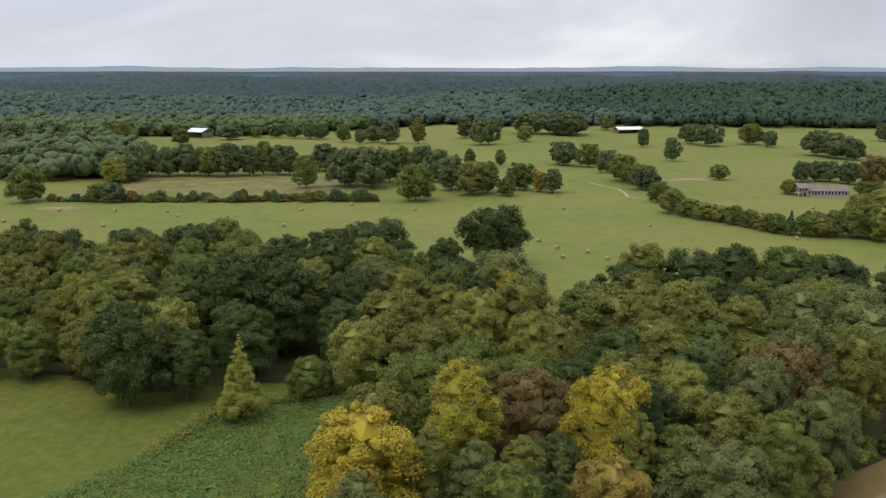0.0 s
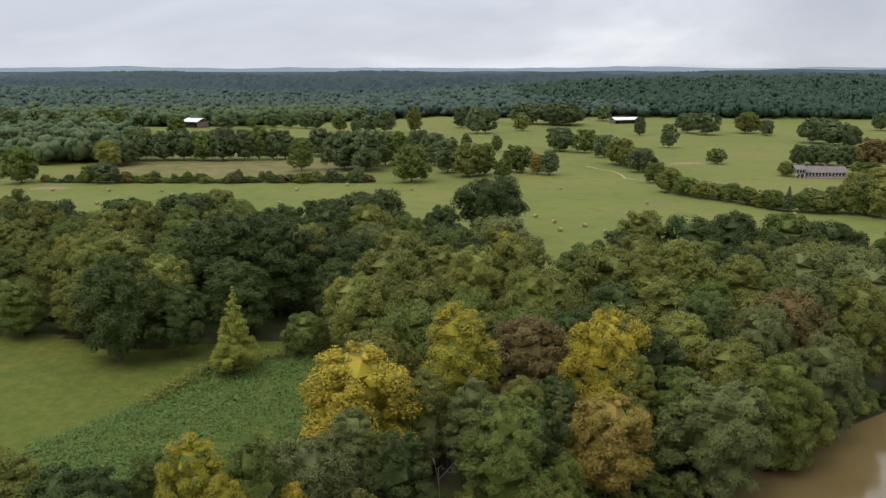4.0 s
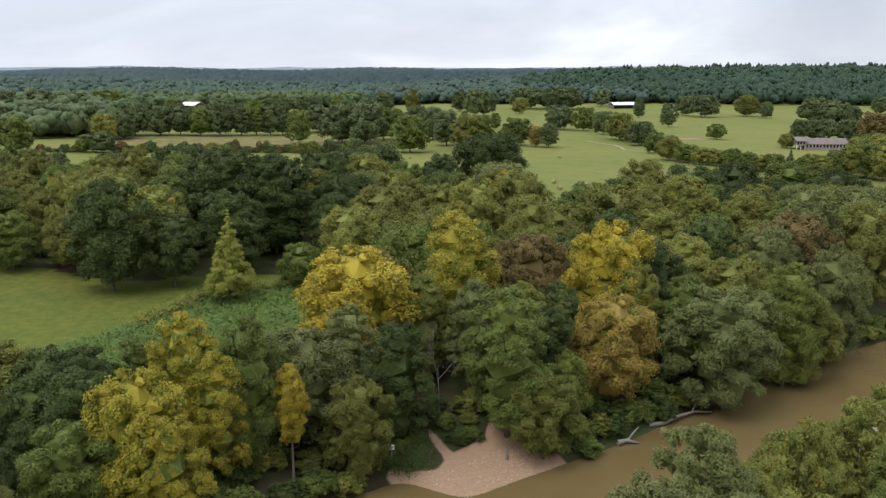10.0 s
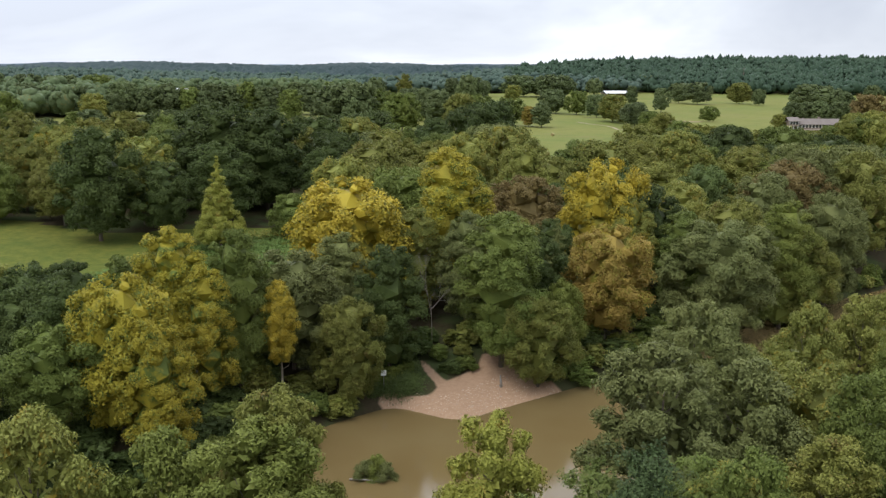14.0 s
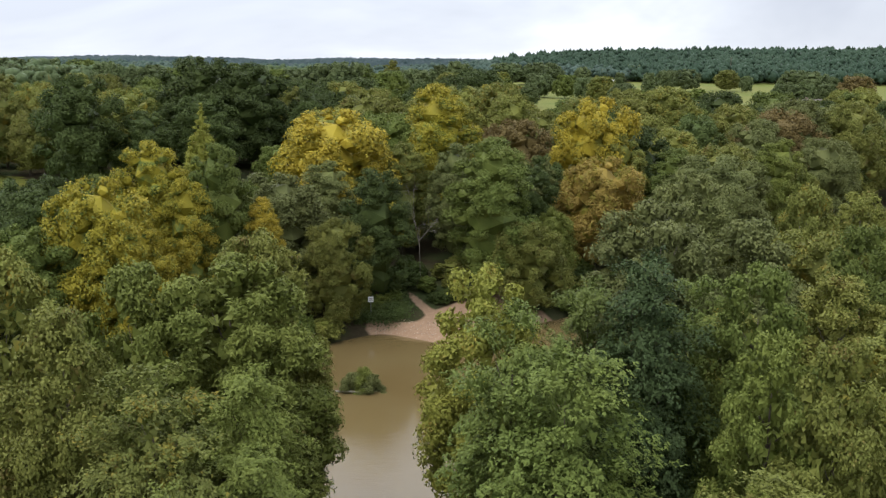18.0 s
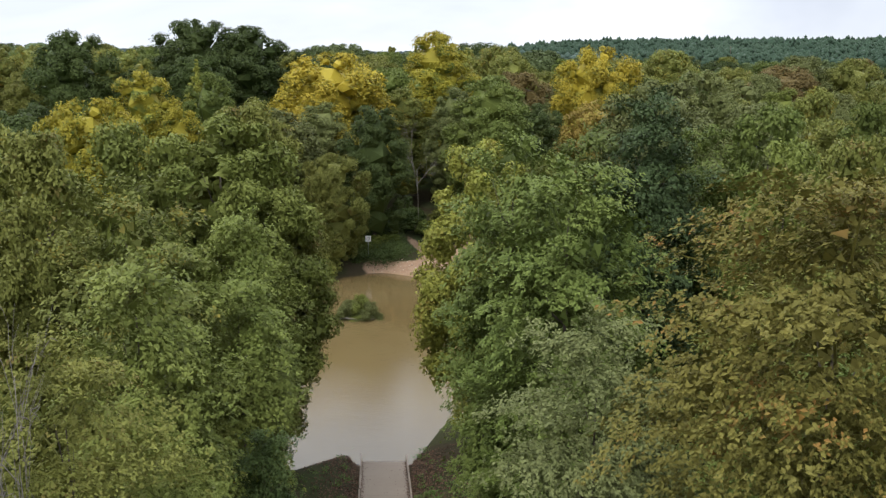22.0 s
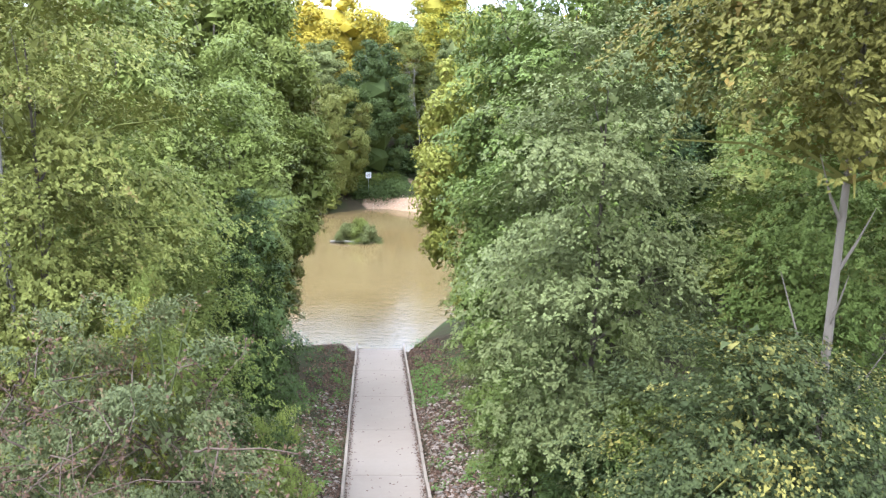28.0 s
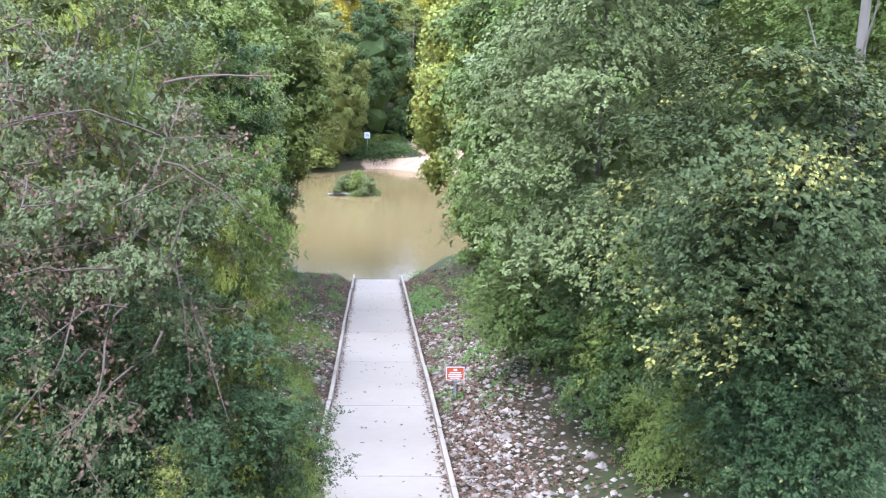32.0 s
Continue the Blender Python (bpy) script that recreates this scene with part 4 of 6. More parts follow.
# --- woods out to the horizon ---
def far_woods(name, label, mat, y0, y1, step0, step1, lumps, leaves, size, ok, seed, spiky=False):
    rng = np.random.default_rng(seed)
    spots, y = [], y0
    while y < y1:
        step = step0 + (step1 - step0) * (y - y0) / (y1 - y0)
        for x in np.arange(-0.57 * y - 40, 0.57 * y + 40, step):
            a, b = x + rng.uniform(-0.45, 0.45) * step, y + rng.uniform(-0.45, 0.45) * step
            if ok(a, b):
                spots.append((a, b, step * size * rng.uniform(0.62, 1.5), rng.uniform(0.62, 1.3)))
        y += step * 0.9
    s = np.array(spots)
    z = land(s[:, 0], s[:, 1])
    r = s[:, 2]
    tall_ = np.clip(17 * s[:, 3], 10, 23)
    mid_ = np.stack((s[:, 0], s[:, 1], z + tall_ * 0.5), 1)
    rad = np.stack((r, r, tall_ * 0.5), 1)
    p = Pieces()
    n = len(s)
    jag = rng.uniform(0.72, 0.95, (n, 12, 1))
    p.add(mid_[:, None] + ICO_V[None] * rad[:, None] * jag, (), (ICO_F[None] + 12 * np.arange(n)[:, None, None]).reshape(-1, 3))
    # leaf masses over the dome
    d = unit(rng.normal(size=(n, lumps, 3)) * (1, 1, 0.7) + (0, -0.4, 0.55))
    at = (mid_[:, None] + d * rad[:, None] * rng.uniform(0.62, 0.9, (n, lumps, 1))).reshape(-1, 3)
    size_ = np.repeat(r, lumps)[:, None] * rng.uniform(0.30, 0.52, (n * lumps, 1))
    cv, cf = (ICO_V, ICO_F) if leaves else (OCT_V, OCT_F)
    jag = rng.uniform(0.75, 1.1, (len(at), len(cv), 1))
    tip = np.array((0.85, 0.85, 1.15)) if spiky else np.array((1, 1, 0.85))
    p.add(at[:, None] + cv[None] * size_[:, None] * jag * tip, (), (cf[None] + len(cv) * np.arange(len(at))[:, None, None]).reshape(-1, 3))
    if leaves:
        d = unit(rng.normal(size=(n, leaves, 3)) * (1, 1, 0.8) + (0, -0.35, 0.45))
        at = mid_[:, None] + d * rad[:, None] * rng.uniform(0.85, 1.18, (n, leaves, 1))
        v, q = leaf_faces(rng, at.reshape(-1, 3), (d + 0.4 * rng.normal(size=d.shape)).reshape(-1, 3), 1.3, 1.0, 0.15, True)
        p.add(v, (), q)
    return tagged(part(name, p.mesh(name, True), mat), label, "woods", kind="stuff")


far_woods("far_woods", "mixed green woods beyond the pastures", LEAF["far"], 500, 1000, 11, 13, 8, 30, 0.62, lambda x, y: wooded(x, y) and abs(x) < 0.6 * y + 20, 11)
far_woods("farther_woods", "green woods beyond the pastures, haze tinted into the leaves", LEAF["farther"], 1000, 2000, 14, 20, 4, 0, 0.72, lambda x, y: wooded(x, y) and not (x > 120 and y < 1500 and x + y > 1270), 12)
far_woods("ridge_woods", "dark pine woods on a low ridge", LEAF["ridge"], 1000, 1500, 10, 13, 4, 0, 0.72, lambda x, y: x > 120 and x + y > 1270 and y > far_edge(x) and x < 0.62 * y, 13, True)
# beyond them the treetops close to one rolling canopy
rng = np.random.default_rng(14)
rows_, cols = steps((1880, 4640, 13, 42)), np.linspace(-0.62, 0.62, 460)
ca_, cr = np.meshgrid(cols, rows_)
cx, cy = cr * np.sin(ca_) + rng.uniform(-3, 3, cr.shape), cr * np.cos(ca_) + rng.uniform(-5, 5, cr.shape)
roll = np.array([noise.fractal((a / 420, b / 300, 4.2), 0.9, 2.1, 3) for a, b in zip(cx.ravel(), cy.ravel())]).reshape(cx.shape)
cz = land(cx, cy) + 13 + rng.uniform(0, 1, cx.shape) ** 2 * 9 + 16 * roll * np.clip((4500 - cr) / 900, 0.2, 1)
ci = np.arange(cx.size).reshape(cx.shape)
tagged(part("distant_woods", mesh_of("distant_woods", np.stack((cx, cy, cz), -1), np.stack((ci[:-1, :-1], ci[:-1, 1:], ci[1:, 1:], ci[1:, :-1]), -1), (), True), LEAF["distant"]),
       "blue-green woods rolling out to the horizon, haze put into their colour", "woods", kind="stuff")


# --- trees that stand out ---
tree("oak", "belt", -69.5, 175.0, 31.4, 15.6, "dark")
tree("cone", "belt", -43.0, 169.0, 26.2, 10.6, "bright")
tree("oak", "belt", -52.5, 208.0, 35.2, 19.5, "dark")
tree("oak", "belt", -40.5, 207.0, 33.8, 18.5, "dark")
tree("oak", "belt", -57.5, 214.0, 27.5, 17.2, "dark")
tree("oak", "belt", -13.4, 205.0, 26.1, 20.6, "olive")
tree("oak", "belt", -47.8, 190.0, 27.0, 14.5, "dark")
tree("oak", "belt", -30.0, 181.0, 16.6, 10.0, "green")
tree("tall", "belt", -110.1, 208.0, 25.7, 12.6, "green")
tree("tall", "belt", -97.2, 202.0, 26.8, 10.8, "lime")
tree("tall", "belt", -99.2, 218.0, 26.8, 9.1, "yellow")
tree("tall", "belt", -88.0, 193.0, 23.3, 7.5, "olive")
tree("oak", "belt", -97.0, 188.0, 22.6, 10.5, "green")
tree("oak", "belt", -66.4, 202.0, 26.1, 13.6, "dark")
tree("oak", "belt", -132.7, 282.0, 26.7, 22.7, "dark")
tree("oak", "belt", -106.4, 284.0, 27.1, 21.0, "dark")
tree("oak", "belt", -83.5, 276.0, 30.1, 22.2, "dark")
tree("oak", "belt", -67.7, 280.0, 26.7, 15.0, "green")
tree("oak", "belt", -54.4, 280.0, 25.1, 16.9, "dark")
tree("oak", "belt", -24.3, 288.0, 29.1, 25.1, "dark")
tree("oak", "belt", -35.7, 284.0, 26.7, 17.2, "dark")
tree("oak", "belt", -105.1, 265.0, 26.2, 16.0, "green")
tree("dead", "belt", -87.5, 244.0, 26.2, 9.8, "grey")
tree("oak", "belt", -60.0, 262.0, 25.9, 15.8, "lime")
tree("oak", "belt", -21.0, 246.0, 24.9, 16.5, "grey")
tree("tall", "belt", -8.0, 238.0, 23.0, 12.8, "lime")
tree("oak", "belt", 18.5, 300.0, 32.0, 23.2, "dark")
tree("oak", "belt", 18.7, 246.0, 27.5, 21.5, "grey")
tree("oak", "belt", 2.7, 248.0, 24.8, 18.3, "dark")
tree("tall", "belt", 18.4, 212.0, 29.2, 11.4, "yellow")
tree("oak", "belt", 20.0, 205.0, 29.7, 15.1, "lime")
tree("oak", "belt", 8.3, 196.0, 28.8, 14.5, "lime")
tree("oak", "belt", 19.6, 180.0, 27.5, 13.3, "olive")
tree("oak", "belt", 42.8, 205.0, 26.1, 20.6, "lime")
tree("tall", "belt", 60.1, 204.0, 28.8, 16.4, "lime")
tree("oak", "belt", 49.4, 200.0, 25.9, 14.8, "olive")
tree("oak", "belt", 38.2, 216.0, 25.5, 15.9, "green")
tree("oak", "belt", 55.7, 248.0, 21.8, 18.3, "dark")
tree("oak", "belt", 78.3, 256.0, 25.3, 18.9, "dark")
tree("oak", "belt", 91.3, 258.0, 26.2, 19.0, "dark")
tree("oak", "belt", 108.1, 256.0, 26.2, 20.6, "green")
tree("oak", "belt", 121.5, 254.0, 24.0, 17.0, "dark")
tree("oak", "belt", 80.9, 222.0, 22.7, 16.4, "dark")
tree("oak", "belt", 56.2, 172.0, 24.1, 12.7, "blue")
tree("oak", "belt", 72.6, 168.0, 25.4, 16.9, "rust")
tree("oak", "belt", 94.0, 214.0, 24.8, 17.0, "grey")
tree("oak", "belt", 110.0, 217.0, 24.4, 17.0, "grey")
tree("oak", "belt", 107.8, 205.0, 22.4, 20.6, "grey")
tree("oak", "belt", 90.2, 180.0, 24.2, 15.7, "green")
tree("tall", "belt", 81.0, 195.0, 23.8, 10.5, "fresh")
tree("oak", "bank", -13.6, 128.0, 27.0, 18.5, "gold")
tree("oak", "bank", 3.1, 139.0, 30.5, 13.6, "yellow")
tree("oak", "bank", 29.0, 142.0, 28.4, 14.3, "gold")
tree("oak", "bank", -2.6, 130.0, 21.9, 9.6, "lime")
tree("tall", "bank", 33.0, 138.0, 22.8, 8.3, "lime")
tree("oak", "bank", 26.2, 123.0, 20.6, 12.4, "brown")
tree("dead", "bank", 0.0, 117.0, 19.2, 4.7, "grey")
tree("oak", "bank", 9.7, 113.0, 24.0, 11.8, "green")
tree("pine", "bank", 19.4, 128.0, 20.6, 9.0, "grey")
tree("oak", "bank", 5.2, 126.0, 22.2, 8.0, "grey")
tree("oak", "bank", 16.6, 152.0, 24.1, 14.3, "rust")
tree("willow", "bank", 45.7, 128.0, 20.4, 16.3, "grey")
tree("oak", "bank", 40.9, 134.0, 20.7, 9.9, "green")
tree("oak", "bank", -5.9, 110.0, 20.3, 8.5, "dark")
tree("willow", "bank", -10.5, 102.0, 15.1, 8.2, "olive")
tree("oak", "bank", -13.3, 118.0, 20.3, 8.5, "grey")
tree("oak", "bank", -18.6, 108.0, 20.0, 13.0, "grey")
tree("oak", "bank", -33.6, 86.0, 22.1, 11.0, "yellow")
tree("oak", "bank", -28.4, 82.0, 18.6, 7.2, "yellow")
tree("oak", "bank", -31.5, 99.0, 24.6, 8.6, "yellow")
tree("oak", "bank", -26.6, 96.0, 20.8, 7.4, "yellow")
tree("oak", "bank", -18.6, 99.0, 18.2, 4.6, "gold", 0.7)
tree("oak", "bank", 14.4, 109.0, 13.4, 9.1, "olive")
tree("oak", "bank", 18.4, 115.0, 14.2, 6.9, "fresh")
tree("oak", "bank", 59.5, 138.0, 21.8, 10.2, "fresh")
tree("willow", "bank", 72.8, 150.0, 21.3, 13.1, "grey")
tree("oak", "bank", 76.5, 171.0, 27.2, 13.5, "grey")
tree("oak", "bank", 88.0, 171.0, 26.8, 13.5, "olive")
tree("oak", "bank", 65.0, 162.0, 23.8, 13.0, "grey")
tree("oak", "bank", -23.7, 99.0, 24.5, 8.0, "green")
tree("willow", "bank", -43.1, 98.0, 20.9, 8.4, "dark")
tree("oak", "bank", -48.8, 100.0, 20.1, 10.1, "dark")
tree("oak", "bank", -58.4, 104.0, 20.2, 11.2, "olive")
tree("oak", "bank", -38.5, 103.0, 20.4, 7.6, "green")
tree("oak", "bank", -47.8, 92.0, 18.5, 8.6, "dark")
tree("willow", "bank", 62.8, 140.0, 16.1, 11.3, "olive")
tree("willow", "near", 15.8, 55.0, 24.8, 10.0, "grey")
tree("willow", "near", 20.9, 64.0, 25.4, 8.6, "grey")
tree("oak", "near", 31.9, 68.0, 24.0, 5.9, "lime")
tree("oak", "near", 3.7, 51.0, 21.3, 7.8, "bright")
tree("willow", "near", -9.9, 50.0, 23.7, 8.4, "olive")
tree("oak", "near", -24.6, 48.0, 23.0, 8.0, "lime")
tree("oak", "near", 41.5, 78.0, 21.9, 6.8, "olive")
tree("oak", "near", 22.2, 56.0, 23.3, 8.3, "grey")
tree("oak", "near", 28.1, 52.0, 23.6, 5.9, "green")
tree("oak", "near", -16.2, 46.0, 22.6, 7.3, "fresh")
tree("oak", "close", 3.9, 36.5, 23.6, 6.6, "green")
tree("oak", "close", 8.2, 41.0, 23.4, 6.0, "green")
tree("oak", "close", 5.6, 32.5, 22.8, 7.0, "green")
tree("tall", "close", 10.6, 39.0, 25.2, 6.2, "pine", 0.5)
tree("oak", "close", 14.0, 42.0, 23.4, 5.6, "green")
tree("oak", "near", 16.5, 40.0, 23.9, 5.9, "green")
tree("oak", "near", 13.9, 32.0, 23.0, 4.7, "fresh")
tree("oak", "near", 15.7, 30.0, 23.3, 4.6, "olive")
tree("oak", "front", 7.0, 14.0, 24.6, 6.4, "turning", 1.08)
tree("oak", "front", 9.6, 19.0, 19.6, 6.0, "green", 0.5)
tree("oak", "close", 11.5, 25.0, 20.5, 6.4, "olive", 0.5)
tree("oak", "front", 4.3, 20.5, 20.1, 6.3, "silver", 0.42)
tree("oak", "close", -11.0, 32.0, 22.3, 6.4, "lime")
tree("willow", "near", -10.7, 46.0, 23.1, 10.0, "fresh")
tree("oak", "close", -8.4, 38.5, 19.7, 5.4, "fresh")
tree("oak", "close", -7.6, 33.5, 17.8, 4.9, "fresh", 0.6)
tree("oak", "near", -16.2, 36.0, 23.0, 6.0, "olive")
tree("oak", "close", -8.6, 24.5, 20.8, 5.6, "fresh")
tree("oak", "front", -7.6, 16.8, 20.8, 5.4, "olive", 0.5)
tree("tall", "close", -5.3, 25.5, 14.7, 3.3, "dark")
tree("oak", "front", -6.6, 19.0, 17.2, 4.6, "fresh", 0.5)
tree("dead", "front", -7.6, 15.6, 22.2, 3.6, "grey", where="beside the ramp thicket")
tree("shrub", "front", -1.75, 12.4, 9.5, 1.0, "fresh")
tree("shrub", "front", -2.8, 12.7, 12.2, 1.3, "bright")
tree("shrub", "front", -5.3, 11.0, 10.0, 1.5, "bright")
tree("shrub", "front", -3.1, 10.7, 9.2, 1.3, "lime")
tree("shrub", "front", -4.6, 12.9, 15.0, 1.3, "bright")
tree("vine", "front", -3.9, 12.2, 15.3, 3.5, "pale", 0.86)
tree("shrub", "front", -2.5, 13.4, 13.0, 1.7, "fresh")
tree("shrub", "front", -4.8, 13.9, 15.2, 2.0, "fresh")
tree("shrub", "front", -6.4, 11.6, 12.6, 2.2, "vine")
tree("shrub", "front", -2.3, 11.0, 8.2, 1.9, "green")
tree("shrub", "front", -3.6, 10.4, 8.6, 2.0, "fresh")
tree("vine", "front", -5.6, 12.6, 14.9, 3.0, "pale", 0.86)
tree("vine", "front", -3.1, 11.6, 11.2, 3.0, "vine")
tree("vine", "front", -4.9, 11.2, 11.1, 3.2, "vine")
tree("vine", "front", -2.1, 12.4, 9.6, 1.8, "vine")
tree("vine", "close", 4.5, 19.0, 9.9, 3.4, "dark")
tree("shrub", "close", 5.3, 17.0, 8.9, 3.0, "dark")
tree("oak", "front", 5.4, 13.0, 14.6, 5.0, "maple", 0.7)
tree("shrub", "close", 5.1, 19.0, 10.8, 3.3, "fresh")
tree("shrub", "close", 3.1, 32.0, 10.6, 3.7, "green")
tree("shrub", "close", 3.7, 25.0, 11.1, 3.9, "green")
tree("shrub", "front", 5.0, 15.5, 8.4, 2.5, "fresh")
tree("oak", "front", 6.2, 13.2, 11.4, 4.1, "vine")
tree("oak", "front", 6.7, 15.0, 13.6, 4.2, "maple", 0.50)
# --- trees and hedges of the pastures ---
tree("shrub", "field", -209, 446, 16.3, 4.2, "rust")
tree("shrub", "field", -205, 446, 14.8, 4.2, "dark")
tree("shrub", "field", -201, 445, 14.2, 5.4, "dark")
tree("shrub", "field", -196, 445, 16.3, 5.4, "dark")
tree("shrub", "field", -193, 446, 14.2, 6.6, "green")
tree("shrub", "field", -190, 446, 16.3, 6.6, "green")
tree("shrub", "field", -188, 445, 18.2, 5.4, "olive")
tree("shrub", "field", -170, 448, 16.2, 6.6, "dark")
tree("shrub", "field", -166, 445, 17.9, 6.6, "rust")
tree("shrub", "field", -163, 448, 15.4, 6.6, "green")
tree("shrub", "field", -162, 449, 13.9, 7.8, "green")
tree("shrub", "field", -156, 446, 16.5, 5.4, "olive")
tree("shrub", "field", -154, 447, 15.2, 7.8, "green")
tree("shrub", "field", -152, 449, 17.7, 6.6, "dark")
tree("shrub", "field", -150, 449, 14.2, 4.2, "olive")
tree("shrub", "field", -147, 449, 14.2, 6.6, "olive")
tree("shrub", "field", -143, 447, 13.6, 4.2, "green")
tree("shrub", "field", -142, 450, 16.3, 4.2, "green")
tree("shrub", "field", -139, 450, 14.5, 7.8, "dark")
tree("shrub", "field", -137, 450, 15.0, 7.9, "green")
tree("shrub", "field", -135, 451, 17.4, 5.4, "green")
tree("shrub", "field", -130, 453, 16.1, 4.3, "rust")
tree("shrub", "field", -127, 451, 16.1, 6.7, "dark")
tree("shrub", "field", -125, 450, 14.8, 7.8, "olive")
tree("shrub", "field", -124, 453, 13.4, 4.3, "olive")
tree("shrub", "field", -118, 453, 13.1, 7.9, "dark")
tree("shrub", "field", -116, 452, 13.2, 4.2, "dark")
tree("shrub", "field", -113, 451, 14.6, 7.9, "olive")
tree("shrub", "field", -110, 451, 17.1, 7.9, "dark")
tree("shrub", "field", -108, 451, 18.3, 5.5, "rust")
tree("shrub", "field", -105, 451, 14.6, 4.2, "dark")
tree("shrub", "field", -102, 453, 14.7, 5.5, "olive")
tree("shrub", "field", -99, 453, 13.9, 6.7, "dark")
tree("shrub", "field", -96, 455, 17.1, 4.3, "rust")
tree("shrub", "field", -92, 455, 17.2, 5.5, "dark")
tree("shrub", "field", -89, 453, 15.2, 7.9, "green")
tree("shrub", "field", -85, 453, 15.2, 6.7, "rust")
tree("shrub", "field", -81, 455, 15.3, 5.5, "dark")
tree("shrub", "field", -77, 453, 15.3, 4.3, "olive")
tree("shrub", "field", -73, 451, 17.1, 7.9, "olive")
tree("shrub", "field", -71, 453, 14.0, 4.3, "dark")
tree("shrub", "field", -68, 455, 17.1, 7.9, "olive")
tree("shrub", "field", -63, 455, 14.6, 5.5, "dark")
tree("shrub", "field", -59, 451, 18.3, 4.2, "dark")
tree("shrub", "field", -58, 455, 18.4, 6.7, "dark")
tree("shrub", "field", -55, 455, 15.9, 4.3, "dark")
tree("shrub", "field", -53, 452, 15.9, 4.3, "dark")
tree("shrub", "field", -48, 451, 17.0, 5.4, "green")
tree("shrub", "field", -44, 453, 18.3, 7.9, "dark")
tree("shrub", "field", -42, 455, 15.8, 7.9, "rust")
tree("shrub", "field", -38, 455, 14.7, 6.7, "rust")
tree("oak", "field", -195, 548, 34.9, 22.1, "dark")
tree("oak", "field", -220, 549, 31.9, 16.9, "dark")
tree("oak", "field", -179, 549, 31.9, 16.9, "dark")
tree("oak", "field", -167, 552, 33.4, 18.5, "dark")
tree("oak", "field", -154, 552, 31.5, 17.1, "green")
tree("oak", "field", -142, 555, 33.6, 20.5, "dark")
tree("tall", "field", -129, 559, 32.1, 16.5, "dark")
tree("tall", "field", -120, 563, 34.4, 14.4, "green")
tree("tall", "field", -111, 564, 32.1, 15.1, "dark")
tree("oak", "field", -103, 564, 31.3, 12.9, "dark")
tree("oak", "field", -82, 502, 31.2, 14.1, "green")
tree("oak", "field", -82, 587, 30.9, 21.7, "dark")
tree("oak", "field", -58, 513, 34.4, 24.1, "dark")
tree("oak", "field", -44, 510, 35.4, 26.0, "dark")
tree("oak", "field", -34, 532, 31.6, 16.1, "green")
tree("tall", "field", -29, 599, 28.2, 12.1, "green")
tree("oak", "field", -15, 457, 30.6, 20.2, "green")
tree("oak", "field", -14, 572, 30.6, 17.7, "dark")
tree("oak", "field", -3, 534, 31.7, 18.6, "dark")
tree("oak", "field", 5, 498, 31.9, 17.4, "dark")
tree("oak", "field", 17, 480, 29.8, 18.7, "olive")
tree("oak", "field", 26, 487, 29.1, 13.1, "green")
tree("oak", "field", 36, 476, 21.1, 10.9, "green")
tree("oak", "field", 46, 500, 26.6, 16.1, "green")
tree("oak", "field", 57, 492, 22.8, 8.6, "brown")
tree("oak", "field", 64, 488, 24.6, 11.8, "dark")
tree("oak", "field", 42, 618, 24.0, 8.3, "green")
tree("tall", "field", 19, 599, 26.6, 8.0, "green")
tree("oak", "field", -221, 444, 31.1, 18.5, "green")
tree("oak", "field", -257, 550, 33.6, 20.3, "dark")
tree("oak", "field", -245, 556, 32.0, 18.6, "dark")
tree("oak", "field", -228, 549, 32.6, 19.2, "dark")
tree("oak", "field", -203, 519, 28.1, 16.7, "lime")
tree("oak", "field", -194, 526, 27.8, 13.4, "dark")
tree("oak", "field", -284, 552, 31.6, 19.3, "dark")
tree("oak", "field", -185, 446, 21.2, 10.8, "green")
tree("oak", "field", -176, 444, 22.3, 13.7, "dark")
tree("oak", "field", -243, 786, 28.7, 15.8, "green")
tree("oak", "field", -211, 838, 28.1, 23.6, "dark")
tree("oak", "field", -191, 869, 24.3, 11.7, "green")
tree("oak", "field", -171, 870, 26.6, 14.0, "dark")
tree("oak", "field", -151, 859, 27.9, 15.0, "dark")
tree("oak", "field", -133, 846, 30.4, 15.9, "dark")
tree("oak", "field", -121, 838, 29.2, 13.5, "dark")
tree("oak", "field", -95, 808, 31.1, 13.5, "green")
tree("oak", "field", -77, 784, 27.8, 11.0, "dark")
tree("oak", "field", -66, 801, 29.9, 16.1, "dark")
tree("oak", "field", -50, 784, 35.8, 18.9, "dark")
tree("tall", "field", -23, 786, 39.0, 13.7, "olive")
tree("oak", "field", 22, 850, 34.9, 17.1, "dark")
tree("oak", "field", 35, 785, 38.0, 22.1, "dark")
tree("oak", "field", 43, 791, 36.0, 19.1, "dark")
tree("oak", "field", 60, 938, 31.2, 15.1, "dark")
tree("oak", "field", 79, 819, 28.7, 14.3, "lime")
tree("oak", "field", 94, 907, 37.3, 34.1, "dark")
tree("oak", "field", 120, 915, 35.0, 22.1, "dark")
tree("oak", "field", 130, 892, 38.0, 33.5, "dark")
tree("oak", "field", 143, 906, 36.7, 21.9, "dark")
tree("oak", "field", 183, 953, 33.6, 16.6, "dark")
tree("oak", "field", 90, 631, 28.9, 19.9, "dark")
tree("oak", "field", 107, 621, 27.9, 15.0, "green")
tree("oak", "field", 115, 587, 26.5, 15.0, "dark")
tree("oak", "field", 116, 541, 27.7, 18.2, "lime")
tree("oak", "field", 121, 525, 23.3, 13.4, "olive")
tree("oak", "field", 122, 505, 24.3, 16.3, "dark")
tree("oak", "field", 117, 453, 21.5, 11.5, "green")
tree("oak", "field", 115, 418, 22.5, 12.3, "olive")
